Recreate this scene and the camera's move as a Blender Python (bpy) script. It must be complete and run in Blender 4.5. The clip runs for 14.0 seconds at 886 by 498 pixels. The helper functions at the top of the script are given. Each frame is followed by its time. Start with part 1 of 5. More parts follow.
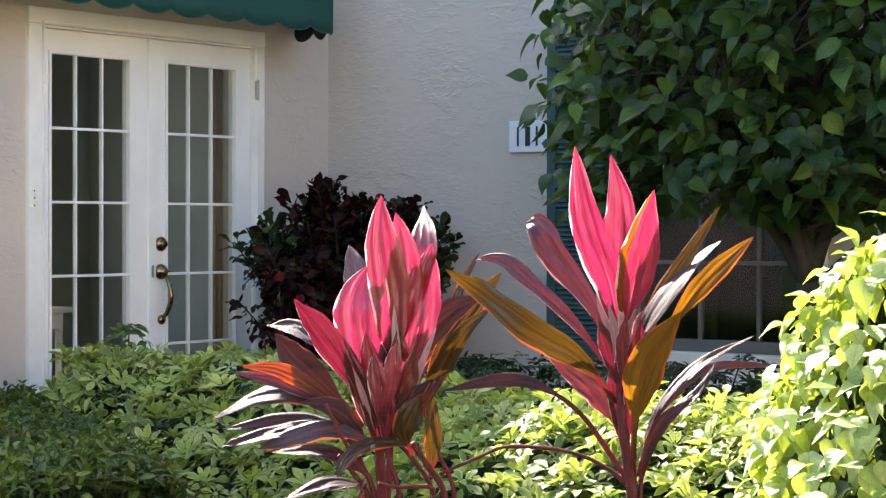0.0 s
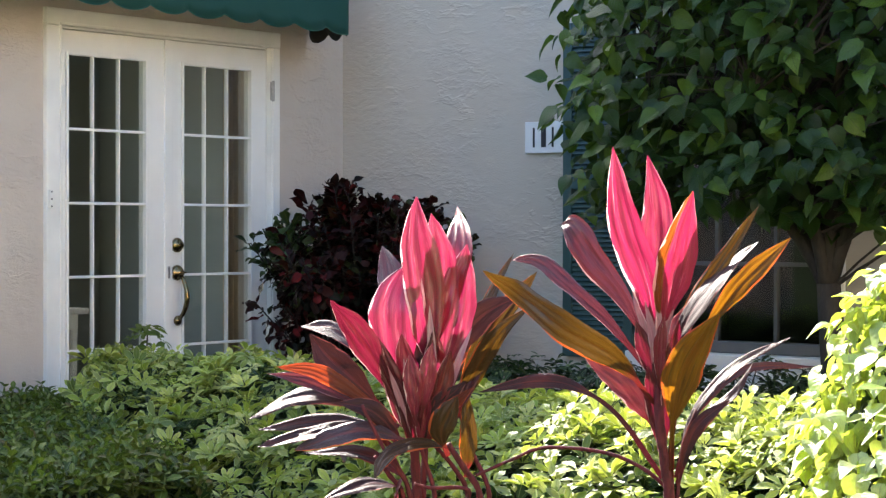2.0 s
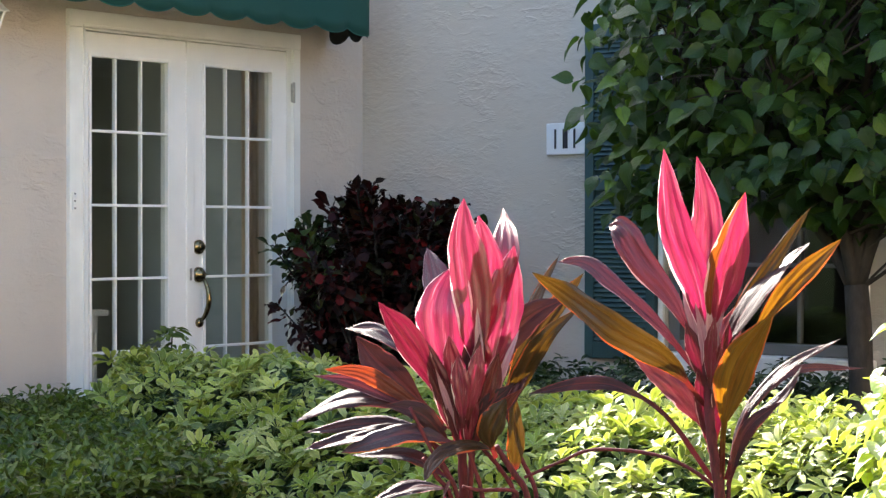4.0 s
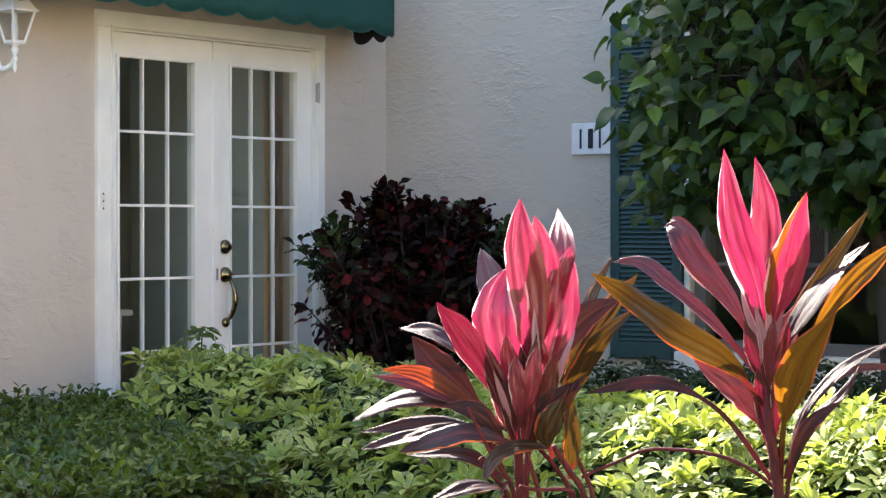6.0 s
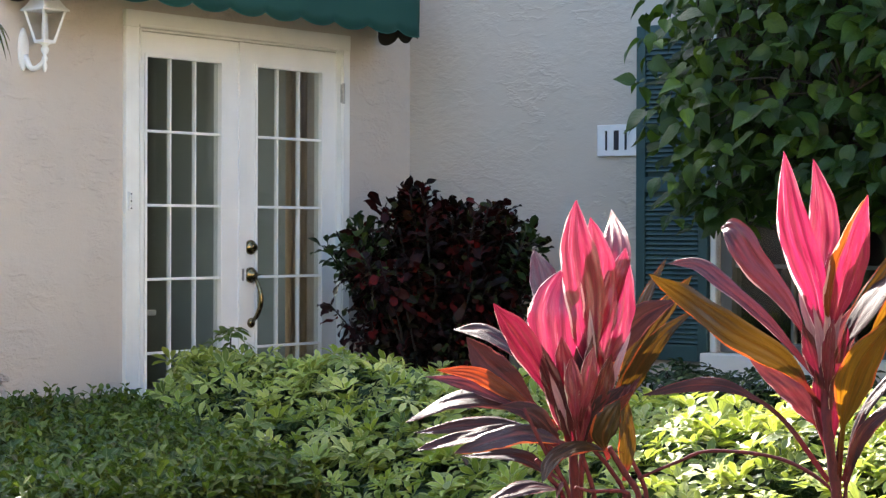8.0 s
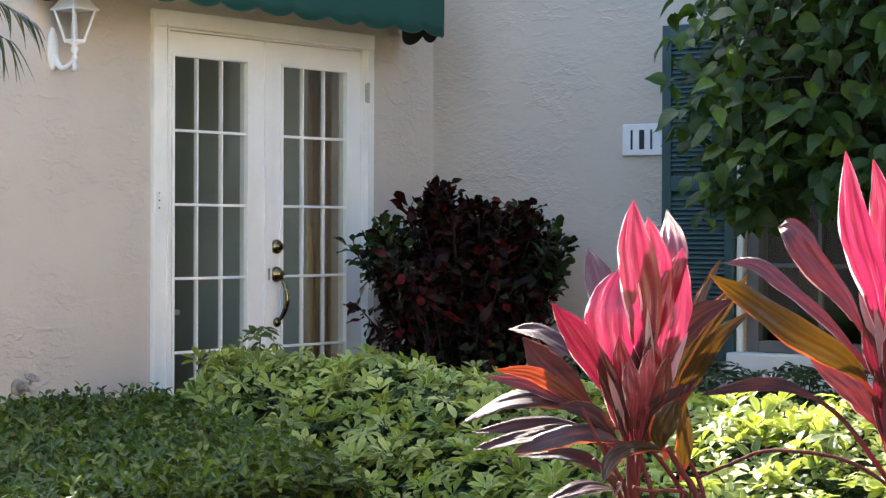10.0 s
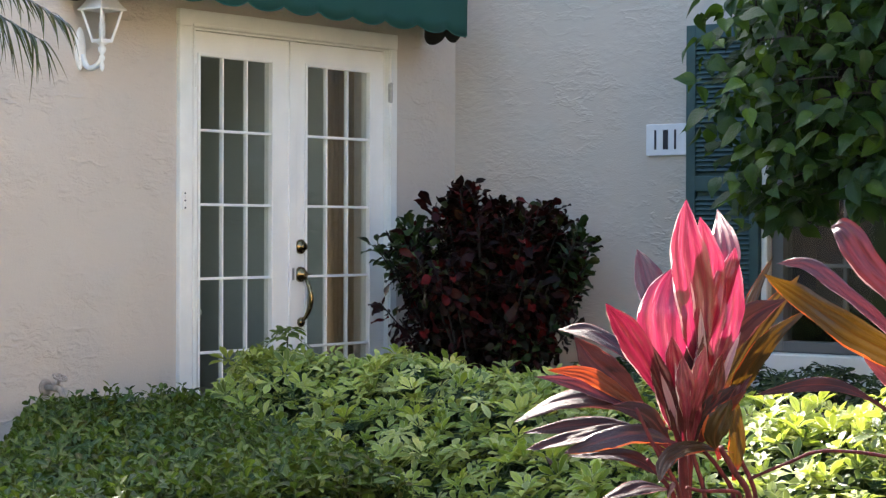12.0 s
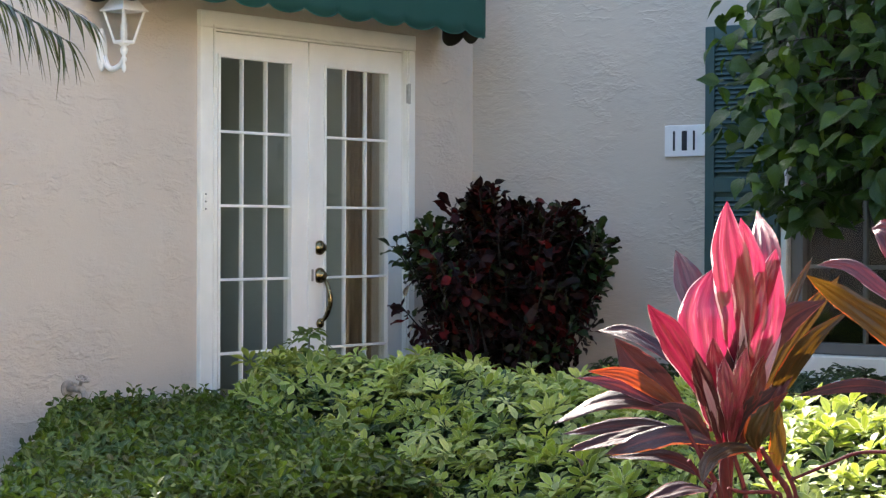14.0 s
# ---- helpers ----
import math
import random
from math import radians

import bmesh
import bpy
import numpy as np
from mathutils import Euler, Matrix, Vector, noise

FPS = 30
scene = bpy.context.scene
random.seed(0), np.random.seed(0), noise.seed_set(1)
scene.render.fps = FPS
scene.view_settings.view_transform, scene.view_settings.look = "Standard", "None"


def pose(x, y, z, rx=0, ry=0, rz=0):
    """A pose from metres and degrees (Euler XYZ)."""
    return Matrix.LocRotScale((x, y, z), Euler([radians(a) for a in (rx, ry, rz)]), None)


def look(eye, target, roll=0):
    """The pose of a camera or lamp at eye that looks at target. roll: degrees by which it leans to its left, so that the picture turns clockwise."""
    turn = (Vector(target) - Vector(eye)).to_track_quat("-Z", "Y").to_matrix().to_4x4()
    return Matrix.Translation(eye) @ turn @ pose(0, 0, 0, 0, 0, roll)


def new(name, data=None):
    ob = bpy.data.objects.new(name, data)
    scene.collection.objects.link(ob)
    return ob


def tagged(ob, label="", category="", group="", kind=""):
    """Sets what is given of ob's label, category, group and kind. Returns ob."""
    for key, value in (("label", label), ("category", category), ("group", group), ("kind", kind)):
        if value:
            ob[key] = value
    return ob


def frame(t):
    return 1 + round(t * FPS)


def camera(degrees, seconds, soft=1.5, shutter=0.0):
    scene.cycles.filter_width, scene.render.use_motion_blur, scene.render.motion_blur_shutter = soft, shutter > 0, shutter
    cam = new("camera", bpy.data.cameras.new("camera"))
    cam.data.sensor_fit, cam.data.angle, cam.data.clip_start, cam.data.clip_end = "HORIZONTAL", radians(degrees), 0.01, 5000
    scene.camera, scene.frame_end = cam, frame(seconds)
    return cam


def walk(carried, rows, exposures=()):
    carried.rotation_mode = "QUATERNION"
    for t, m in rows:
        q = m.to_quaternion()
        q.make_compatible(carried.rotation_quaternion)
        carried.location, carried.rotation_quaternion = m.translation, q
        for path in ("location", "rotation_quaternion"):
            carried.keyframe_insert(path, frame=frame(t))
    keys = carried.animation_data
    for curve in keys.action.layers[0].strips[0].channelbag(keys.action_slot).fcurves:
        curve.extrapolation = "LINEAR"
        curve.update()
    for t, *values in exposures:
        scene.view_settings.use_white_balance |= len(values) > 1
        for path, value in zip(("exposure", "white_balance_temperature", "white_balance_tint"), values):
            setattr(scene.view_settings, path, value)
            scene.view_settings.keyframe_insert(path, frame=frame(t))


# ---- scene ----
cam = camera(25.1, 14.0, soft=1.35)
PATH = [
    (0, (6.676, -5.636, 1.099), (5.45, -4.056, 1.078), 0.1),
    (0.5, (6.661, -5.644, 1.099), (5.435, -4.064, 1.077), 0.0),
    (1, (6.649, -5.659, 1.101), (5.423, -4.079, 1.079), 0.0),
    (1.5, (6.629, -5.666, 1.099), (5.403, -4.086, 1.079), 0.0),
    (2, (6.615, -5.684, 1.099), (5.389, -4.103, 1.079), 0.1),
    (2.5, (6.597, -5.694, 1.099), (5.371, -4.114, 1.079), 0.1),
    (5, (6.483, -5.784, 1.1), (5.258, -4.203, 1.082), 0.0),
    (5.5, (6.461, -5.806, 1.1), (5.236, -4.225, 1.082), 0.0),
    (6, (6.438, -5.823, 1.101), (5.213, -4.242, 1.082), 0.0),
    (6.5, (6.414, -5.84, 1.1), (5.189, -4.259, 1.082), 0.0),
    (7, (6.391, -5.857, 1.101), (5.166, -4.276, 1.082), 0.1),
    (7.5, (6.366, -5.876, 1.101), (5.141, -4.295, 1.083), 0.2),
    (8, (6.343, -5.899, 1.101), (5.118, -4.317, 1.083), 0.2),
    (10.5, (6.218, -5.992, 1.102), (4.995, -4.41, 1.083), 0.2),
    (11, (6.195, -6.009, 1.102), (4.972, -4.427, 1.083), 0.2),
    (11.5, (6.17, -6.027, 1.103), (4.947, -4.445, 1.083), 0.2),
    (12, (6.15, -6.044, 1.102), (4.927, -4.461, 1.083), 0.2),
    (12.5, (6.131, -6.059, 1.104), (4.908, -4.477, 1.084), 0.2),
    (13, (6.111, -6.073, 1.103), (4.888, -4.491, 1.084), 0.2),
    (13.5, (6.093, -6.087, 1.103), (4.871, -4.504, 1.084), 0.2),
    (14, (6.081, -6.099, 1.102), (4.858, -4.516, 1.084), 0.2),
]
walk(cam, [(t, look(eye, target, roll)) for t, eye, target, roll in PATH], [(0, 2.31, 6600, 10), (14, 2.31, 6600, 10)])

# ---- light ----
SUN_WAY = Vector((-0.902 * 0.819, 0.432 * 0.819, 0.574))
world = bpy.data.worlds.new("sky")
scene.world = world
world.use_nodes = True
wn = world.node_tree.nodes
sky = wn.new("ShaderNodeTexSky")
sky.sky_type, sky.sun_disc = "NISHITA", False
sky.sun_elevation, sky.sun_rotation = radians(35.0), math.atan2(SUN_WAY.x, SUN_WAY.y)
sky.air_density, sky.dust_density = 1.0, 1.2
wn["Background"].inputs["Strength"].default_value = 0.143
world.node_tree.links.new(sky.outputs["Color"], wn["Background"].inputs["Color"])
sun_data = bpy.data.lights.new("sun", "SUN")
sun_data.energy, sun_data.angle, sun_data.color = 5.0, radians(0.53), (1.0, 0.95, 0.86)
sun = new("sun", sun_data)
sun.matrix_world = look(SUN_WAY * 40, (0, 0, 0))


# ---- materials ----
def node_material(name):
    m = bpy.data.materials.new(name)
    m.use_nodes = True
    t = m.node_tree
    return m, t, t.nodes["Principled BSDF"], t.nodes["Material Output"]


def add(t, kind, **values):
    n = t.nodes.new(kind)
    for key, v in values.items():
        n.inputs[key.replace("_", " ")].default_value = v
    return n


def ramp(t, source, stops):
    r = t.nodes.new("ShaderNodeValToRGB")
    while len(r.color_ramp.elements) < len(stops):
        r.color_ramp.elements.new(0.5)
    for e, (at, c) in zip(r.color_ramp.elements, stops):
        e.position, e.color = at, (*c, 1)
    t.links.new(source, r.inputs["Fac"])
    return r.outputs["Color"]


def mixed(t, a, b, fac, blend="MIX"):
    """Colour a (socket or colour) with b over it."""
    n = t.nodes.new("ShaderNodeMix")
    n.data_type, n.blend_type = "RGBA", blend
    for socket, v in ((n.inputs[0], fac), (n.inputs[6], a), (n.inputs[7], b)):
        if isinstance(v, bpy.types.NodeSocket):
            t.links.new(v, socket)
        elif isinstance(v, tuple):
            socket.default_value = (*v, 1)
        else:
            socket.default_value = v
    return n.outputs[2]


def math_node(t, op, a, b=0.0, c=0.0):
    n = t.nodes.new("ShaderNodeMath")
    n.operation = op
    for socket, v in zip(n.inputs, (a, b, c)):
        if isinstance(v, bpy.types.NodeSocket):
            t.links.new(v, socket)
        else:
            socket.default_value = v
    return n.outputs[0]


def noise_of(t, vector, scale, detail=4.0, rough=0.55, stretch=None):
    if stretch:
        mp = t.nodes.new("ShaderNodeMapping")
        mp.inputs["Scale"].default_value = stretch
        t.links.new(vector, mp.inputs["Vector"])
        vector = mp.outputs["Vector"]
    n = add(t, "ShaderNodeTexNoise", Scale=scale, Detail=detail, Roughness=rough)
    t.links.new(vector, n.inputs["Vector"])
    return n.outputs["Fac"]


def bumped(t, bsdf, height, strength, distance):
    b = add(t, "ShaderNodeBump", Strength=strength, Distance=distance)
    t.links.new(height, b.inputs["Height"])
    t.links.new(b.outputs["Normal"], bsdf.inputs["Normal"])


def painted(name, colour, rough=0.5, vary=0.12, scale=6.0, bump=0.05, metal=0.0, grain=60.0):
    """A plain painted or cast surface with faint grime, grain and unevenness."""
    m, t, p, _ = node_material(name)
    co = t.nodes.new("ShaderNodeTexCoord").outputs["Object"]
    big, fine = noise_of(t, co, scale), noise_of(t, co, grain, 3)
    dark = tuple(c * (1 - vary * 2) for c in colour)
    c = mixed(t, colour, dark, math_node(t, "MULTIPLY", math_node(t, "MULTIPLY_ADD", big, 2.2, -0.7), 0.8))
    t.links.new(c, p.inputs["Base Color"])
    t.links.new(math_node(t, "MULTIPLY_ADD", fine, 0.25, rough - 0.12), p.inputs["Roughness"])
    p.inputs["Metallic"].default_value = metal
    bumped(t, p, fine, bump, 0.004)
    return m


def stucco_material():
    """Troweled stucco under beige paint: flat passes with raised ridges and drag marks."""
    m, t, p, _ = node_material("stucco")
    co = t.nodes.new("ShaderNodeTexCoord").outputs["Object"]
    warp = t.nodes.new("ShaderNodeTexNoise")
    warp.inputs["Scale"].default_value, warp.inputs["Detail"].default_value = 7.0, 2.0
    t.links.new(co, warp.inputs["Vector"])
    shift = t.nodes.new("ShaderNodeVectorMath")
    shift.operation = "MULTIPLY_ADD"
    shift.inputs[1].default_value = (0.09, 0.09, 0.05)
    t.links.new(warp.outputs["Color"], shift.inputs[0])
    t.links.new(co, shift.inputs[2])
    wv = shift.outputs["Vector"]
    passes = noise_of(t, wv, 4.0, 4, 0.6, (0.9, 0.9, 2.2))
    ridge = noise_of(t, wv, 26.0, 5, 0.6, (0.85, 0.85, 1.9))
    grit = noise_of(t, co, 160.0, 3)
    patch = noise_of(t, co, 2.6, 2)
    edge = math_node(t, "SUBTRACT", 1.0, math_node(t, "MINIMUM", math_node(t, "MULTIPLY", math_node(t, "ABSOLUTE", math_node(t, "SUBTRACT", passes, 0.5)), 16.0), 1.0))
    where = math_node(t, "MAXIMUM", math_node(t, "MULTIPLY_ADD", patch, 4.0, -1.7), 0.0)
    edge = math_node(t, "MULTIPLY", edge, math_node(t, "MINIMUM", where, 1.0))
    fine_where = math_node(t, "MINIMUM", math_node(t, "MAXIMUM", math_node(t, "MULTIPLY_ADD", noise_of(t, co, 2.4, 4), 4.6, -2.0), 0.10), 0.7)
    h = math_node(t, "MULTIPLY_ADD", edge, 0.34, math_node(t, "MULTIPLY_ADD", ridge, fine_where, math_node(t, "MULTIPLY", grit, 0.10)))
    bumped(t, p, h, 0.75, 0.015)
    stain = noise_of(t, co, 1.3, 5, 0.6)
    c = mixed(t, (0.56, 0.495, 0.435), (0.49, 0.425, 0.365), math_node(t, "MULTIPLY_ADD", stain, 1.8, -0.5))
    c = mixed(t, c, (0.55, 0.50, 0.45), math_node(t, "MULTIPLY", ridge, 0.25))
    t.links.new(c, p.inputs["Base Color"])
    p.inputs["Roughness"].default_value = 0.82
    return m


def leaf_material(name, tones, back, glow=0.4, rough=0.38, rib=(0.3, 0.36, 0.12), rib_width=0.05, margin=None, margin_width=0.12, spec=0.5, mottle=0.35, streaks=None, veins=0.0, half=None, one_side=False, rim_gain=0.5, pale=None, coat=0.25):
    """A leaf: tones picked at random leaf by leaf, midrib and margin along the blade, light that shines through."""
    m, t, p, out = node_material(name)
    uv = t.nodes.new("ShaderNodeTexCoord").outputs["UV"]
    obj = t.nodes.new("ShaderNodeTexCoord").outputs["Object"]
    isle = t.nodes.new("ShaderNodeNewGeometry").outputs["Random Per Island"]
    rnd = t.nodes.new("ShaderNodeObjectInfo").outputs["Random"]
    pick = math_node(t, "FRACT", math_node(t, "MULTIPLY_ADD", rnd, 3.7, isle))
    c = ramp(t, pick, [(i / max(1, len(tones) - 1), tone) for i, tone in enumerate(tones)])
    blotch = noise_of(t, obj, 45.0, 3)
    split = t.nodes.new("ShaderNodeSeparateXYZ")
    t.links.new(uv, split.inputs[0])
    if half:
        # the shaded part of the blade put into the colour, its border uneven
        border = math_node(t, "MULTIPLY_ADD", noise_of(t, uv, 2.0, 3, 0.6, (1.2, 1.4, 1)), 0.34, 0.10)
        on_half = math_node(t, "LESS_THAN", split.outputs["X"], border)
        c = mixed(t, c, half[0], on_half)
        back = mixed(t, back, half[1], on_half)
    c = mixed(t, c, mixed(t, c, (0.35, 0.35, 0.3), 1.0, "MULTIPLY"), math_node(t, "MULTIPLY", blotch, mottle))
    off = math_node(t, "ABSOLUTE", math_node(t, "SUBTRACT", split.outputs["X"], 0.5))
    side_way = off
    streak = noise_of(t, uv, 9.0, 3, 0.6, (3.0, 0.55, 1))
    c = mixed(t, c, mixed(t, c, (0.45, 0.45, 0.45), 1.0, "MULTIPLY"), math_node(t, "MULTIPLY_ADD", streak, 1.6, -0.6))
    if streaks:
        wide = noise_of(t, uv, 3.0, 3, 0.6, (2.2, 0.8, 1))
        shade = ramp(t, wide, [(0.34, (0.42, 0.34, 0.36)), (0.46, (0.85, 0.82, 0.82)), (0.58, (1.0, 1.0, 1.0))])
        back = mixed(t, back, shade, 1.0, "MULTIPLY")
        lines = noise_of(t, uv, 10.0, 2, 0.5, (5.0, 0.25, 1))
        back = mixed(t, back, mixed(t, back, (0.45, 0.35, 0.35), 1.0, "MULTIPLY"), math_node(t, "MINIMUM", math_node(t, "MAXIMUM", math_node(t, "MULTIPLY_ADD", lines, 5.0, -2.4), 0.0), 0.45))
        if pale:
            # pale stripes along the blade: variegation, plus gloss put into the colour
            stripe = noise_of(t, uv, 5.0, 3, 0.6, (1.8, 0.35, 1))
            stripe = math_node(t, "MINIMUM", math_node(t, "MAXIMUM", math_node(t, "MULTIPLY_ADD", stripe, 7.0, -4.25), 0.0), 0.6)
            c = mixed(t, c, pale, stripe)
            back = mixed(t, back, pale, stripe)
        p.inputs["Coat Weight"].default_value, p.inputs["Coat Roughness"].default_value = 0.7 if glow > 0.44 else coat, 0.18
        stem_end = math_node(t, "MINIMUM", math_node(t, "MAXIMUM", math_node(t, "MULTIPLY_ADD", split.outputs["Y"], -12.0, 2.4), 0.0), 0.85)
        p.inputs["Specular Tint"].default_value = (1.0, 0.88, 0.86, 1)
        c = mixed(t, c, streaks, math_node(t, "MINIMUM", math_node(t, "MAXIMUM", math_node(t, "MULTIPLY_ADD", math_node(t, "ADD", wide, streak), 4.0, -4.4), 0.0), 0.45))
        c = mixed(t, c, (0.11, 0.010, 0.014), stem_end)
        back = mixed(t, back, (0.17, 0.010, 0.014), stem_end)
    on_rib = math_node(t, "LESS_THAN", off, rib_width)
    c = mixed(t, c, rib, math_node(t, "MULTIPLY", on_rib, 0.6))
    through_c = mixed(t, back, mixed(t, back, (0.4, 0.4, 0.4), 1.0, "MULTIPLY"), math_node(t, "MULTIPLY_ADD", streak, 1.1, -0.40))
    through_c = mixed(t, through_c, mixed(t, through_c, (0.45, 0.4, 0.4), 1.0, "MULTIPLY"), math_node(t, "MULTIPLY", on_rib, 0.7))
    if not streaks:
        thick = math_node(t, "MULTIPLY_ADD", math_node(t, "FRACT", math_node(t, "MULTIPLY", pick, 7.3)), 0.75, 0.30)
        through_c = mixed(t, (0, 0, 0), through_c, thick)
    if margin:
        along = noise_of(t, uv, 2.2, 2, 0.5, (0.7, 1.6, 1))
        # on pink leaves the pale left rim puts the lit edge into the colour
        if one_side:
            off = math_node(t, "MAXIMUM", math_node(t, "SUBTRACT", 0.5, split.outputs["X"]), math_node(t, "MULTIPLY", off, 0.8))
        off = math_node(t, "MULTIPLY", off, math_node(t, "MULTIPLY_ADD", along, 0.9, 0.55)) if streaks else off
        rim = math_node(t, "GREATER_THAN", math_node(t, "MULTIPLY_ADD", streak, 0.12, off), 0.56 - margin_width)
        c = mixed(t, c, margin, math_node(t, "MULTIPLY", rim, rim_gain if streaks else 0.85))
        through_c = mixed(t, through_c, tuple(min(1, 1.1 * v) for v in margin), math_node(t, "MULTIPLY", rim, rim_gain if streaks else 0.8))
    t.links.new(c, p.inputs["Base Color"])
    t.links.new(math_node(t, "MULTIPLY_ADD", streak, 0.2, rough - 0.1), p.inputs["Roughness"])
    p.inputs["Specular IOR Level"].default_value = spec
    relief = math_node(t, "ADD", streak, math_node(t, "MULTIPLY", on_rib, 0.6))
    if veins:
        comb = math_node(t, "SINE", math_node(t, "MULTIPLY", math_node(t, "SUBTRACT", split.outputs["Y"], math_node(t, "MULTIPLY", side_way, 0.55)), 38.0))
        relief = math_node(t, "MULTIPLY_ADD", comb, 0.5 * veins, math_node(t, "MULTIPLY_ADD", noise_of(t, obj, 60.0, 2), 1.5, relief))
    bumped(t, p, relief, 0.6 if streaks else (0.7 if veins else 0.25), 0.004 if streaks else 0.002)
    tr = t.nodes.new("ShaderNodeBsdfTranslucent")
    t.links.new(through_c, tr.inputs["Color"])
    mix = t.nodes.new("ShaderNodeMixShader")
    mix.inputs[0].default_value = glow
    t.links.new(p.outputs[0], mix.inputs[1])
    t.links.new(tr.outputs[0], mix.inputs[2])
    t.links.new(mix.outputs[0], out.inputs["Surface"])
    return m


def glass_material(name, tint=(0.9, 0.92, 0.9)):
    m, t, p, out = node_material(name)
    t.nodes.remove(p)
    clear = t.nodes.new("ShaderNodeBsdfTransparent")
    clear.inputs["Color"].default_value = (*tint, 1)
    gloss = t.nodes.new("ShaderNodeBsdfGlossy")
    gloss.inputs["Roughness"].default_value = 0.03
    facing_out = add(t, "ShaderNodeLayerWeight", Blend=0.5).outputs["Facing"]
    sheen = math_node(t, "MULTIPLY_ADD", math_node(t, "POWER", facing_out, 4.0), 0.9, 0.045)
    mix = t.nodes.new("ShaderNodeMixShader")
    t.links.new(sheen, mix.inputs[0])
    t.links.new(clear.outputs[0], mix.inputs[1])
    t.links.new(gloss.outputs[0], mix.inputs[2])
    t.links.new(mix.outputs[0], out.inputs["Surface"])
    return m


def bark_material(name, a, b, scale=30.0):
    m, t, p, _ = node_material(name)
    co = t.nodes.new("ShaderNodeTexCoord").outputs["Object"]
    n = noise_of(t, co, scale, 5, 0.65, (1, 1, 0.35))
    t.links.new(ramp(t, n, [(0.3, a), (0.7, b)]), p.inputs["Base Color"])
    p.inputs["Roughness"].default_value = 0.85
    bumped(t, p, n, 0.6, 0.008)
    return m


def soil_material():
    m, t, p, _ = node_material("mulch")
    co = t.nodes.new("ShaderNodeTexCoord").outputs["Object"]
    chips = add(t, "ShaderNodeTexVoronoi", Scale=38.0)
    t.links.new(co, chips.inputs["Vector"])
    n = noise_of(t, co, 3.0, 6, 0.6)
    c = ramp(t, n, [(0.3, (0.045, 0.03, 0.02)), (0.55, (0.10, 0.065, 0.04)), (0.75, (0.07, 0.075, 0.035))])
    t.links.new(c, p.inputs["Base Color"])
    p.inputs["Roughness"].default_value = 0.95
    bumped(t, p, chips.outputs["Distance"], 0.8, 0.02)
    return m


def canvas_material():
    """Green awning canvas with a visible weave, faded along the folds."""
    m, t, p, out = node_material("green_canvas")
    co = t.nodes.new("ShaderNodeTexCoord").outputs["Object"]
    fade = noise_of(t, co, 3.5, 4)
    weave = noise_of(t, co, 420.0, 1)
    c = mixed(t, (0.003, 0.046, 0.036), (0.007, 0.070, 0.056), fade)
    t.links.new(c, p.inputs["Base Color"])
    p.inputs["Roughness"].default_value = 0.75
    bumped(t, p, math_node(t, "MULTIPLY_ADD", weave, 0.1, fade), 0.3, 0.01)
    tr = t.nodes.new("ShaderNodeBsdfTranslucent")
    tr.inputs["Color"].default_value = (0.01, 0.12, 0.09, 1)
    mix = t.nodes.new("ShaderNodeMixShader")
    mix.inputs[0].default_value = 0.12
    t.links.new(p.outputs[0], mix.inputs[1])
    t.links.new(tr.outputs[0], mix.inputs[2])
    t.links.new(mix.outputs[0], out.inputs["Surface"])
    return m


STUCCO = stucco_material()
WHITE = painted("white_gloss_paint", (0.86, 0.85, 0.82), 0.4, 0.06, 4.0)
WHITE_TRIM = painted("white_trim_paint", (0.83, 0.82, 0.78), 0.5, 0.08, 5.0)
LAMP_WHITE = painted("white_enamel", (0.80, 0.80, 0.80), 0.3, 0.05, 12.0)
TEAL = painted("dark_teal_paint", (0.035, 0.085, 0.088), 0.5, 0.2, 9.0, 0.1)
PLAQUE = painted("plaque_white", (0.78, 0.78, 0.80), 0.45, 0.06, 20.0)
INK = painted("dark_lettering", (0.02, 0.02, 0.03), 0.5)
BRASS = painted("antique_brass", (0.24, 0.18, 0.09), 0.24, 0.2, 40.0, 0.05, 1.0)
STEEL = painted("dull_steel", (0.45, 0.44, 0.42), 0.45, 0.2, 60.0, 0.1, 1.0)
WEATHERED = painted("weathered_brass_under_paint", (0.42, 0.36, 0.31), 0.7, 0.25, 50.0, 0.4)
CANVAS = canvas_material()
PIPING = painted("pale_green_binding", (0.02, 0.12, 0.095), 0.7)
WINDOW_GREY = painted("grey_window_paint", (0.13, 0.13, 0.125), 0.5, 0.1, 8.0)
# near-black for the awning's sides: their shade put into the colour
SHADED_CANVAS = painted("shaded_awning_side", (0.018, 0.014, 0.012), 0.9)
GLASS = glass_material("window_glass")
LAMP_GLASS = glass_material("lantern_glass", (0.97, 0.97, 0.97))
SOIL = soil_material()
ROOM_WALL = painted("room_wall_paint", (0.33, 0.36, 0.33), 0.8, 0.08, 2.0)
# parlour paint, darkened so that the room's dimness sits in the colour
DARK_ROOM = painted("shade_darkened_room", (0.05, 0.045, 0.04), 0.8, 0.1, 2.0)
ROOM_FLOOR = painted("room_floor_tile", (0.24, 0.21, 0.18), 0.5, 0.15, 3.0)
CURTAIN = painted("tan_curtain_cloth", (0.50, 0.38, 0.24), 0.9, 0.15, 8.0)
BARK = bark_material("grey_brown_bark", (0.016, 0.012, 0.009), (0.048, 0.037, 0.028))
TWIG = bark_material("green_brown_twig", (0.03, 0.026, 0.014), (0.075, 0.06, 0.03), 60)
CANE = bark_material("red_brown_cane", (0.045, 0.007, 0.008), (0.15, 0.015, 0.021), 70)
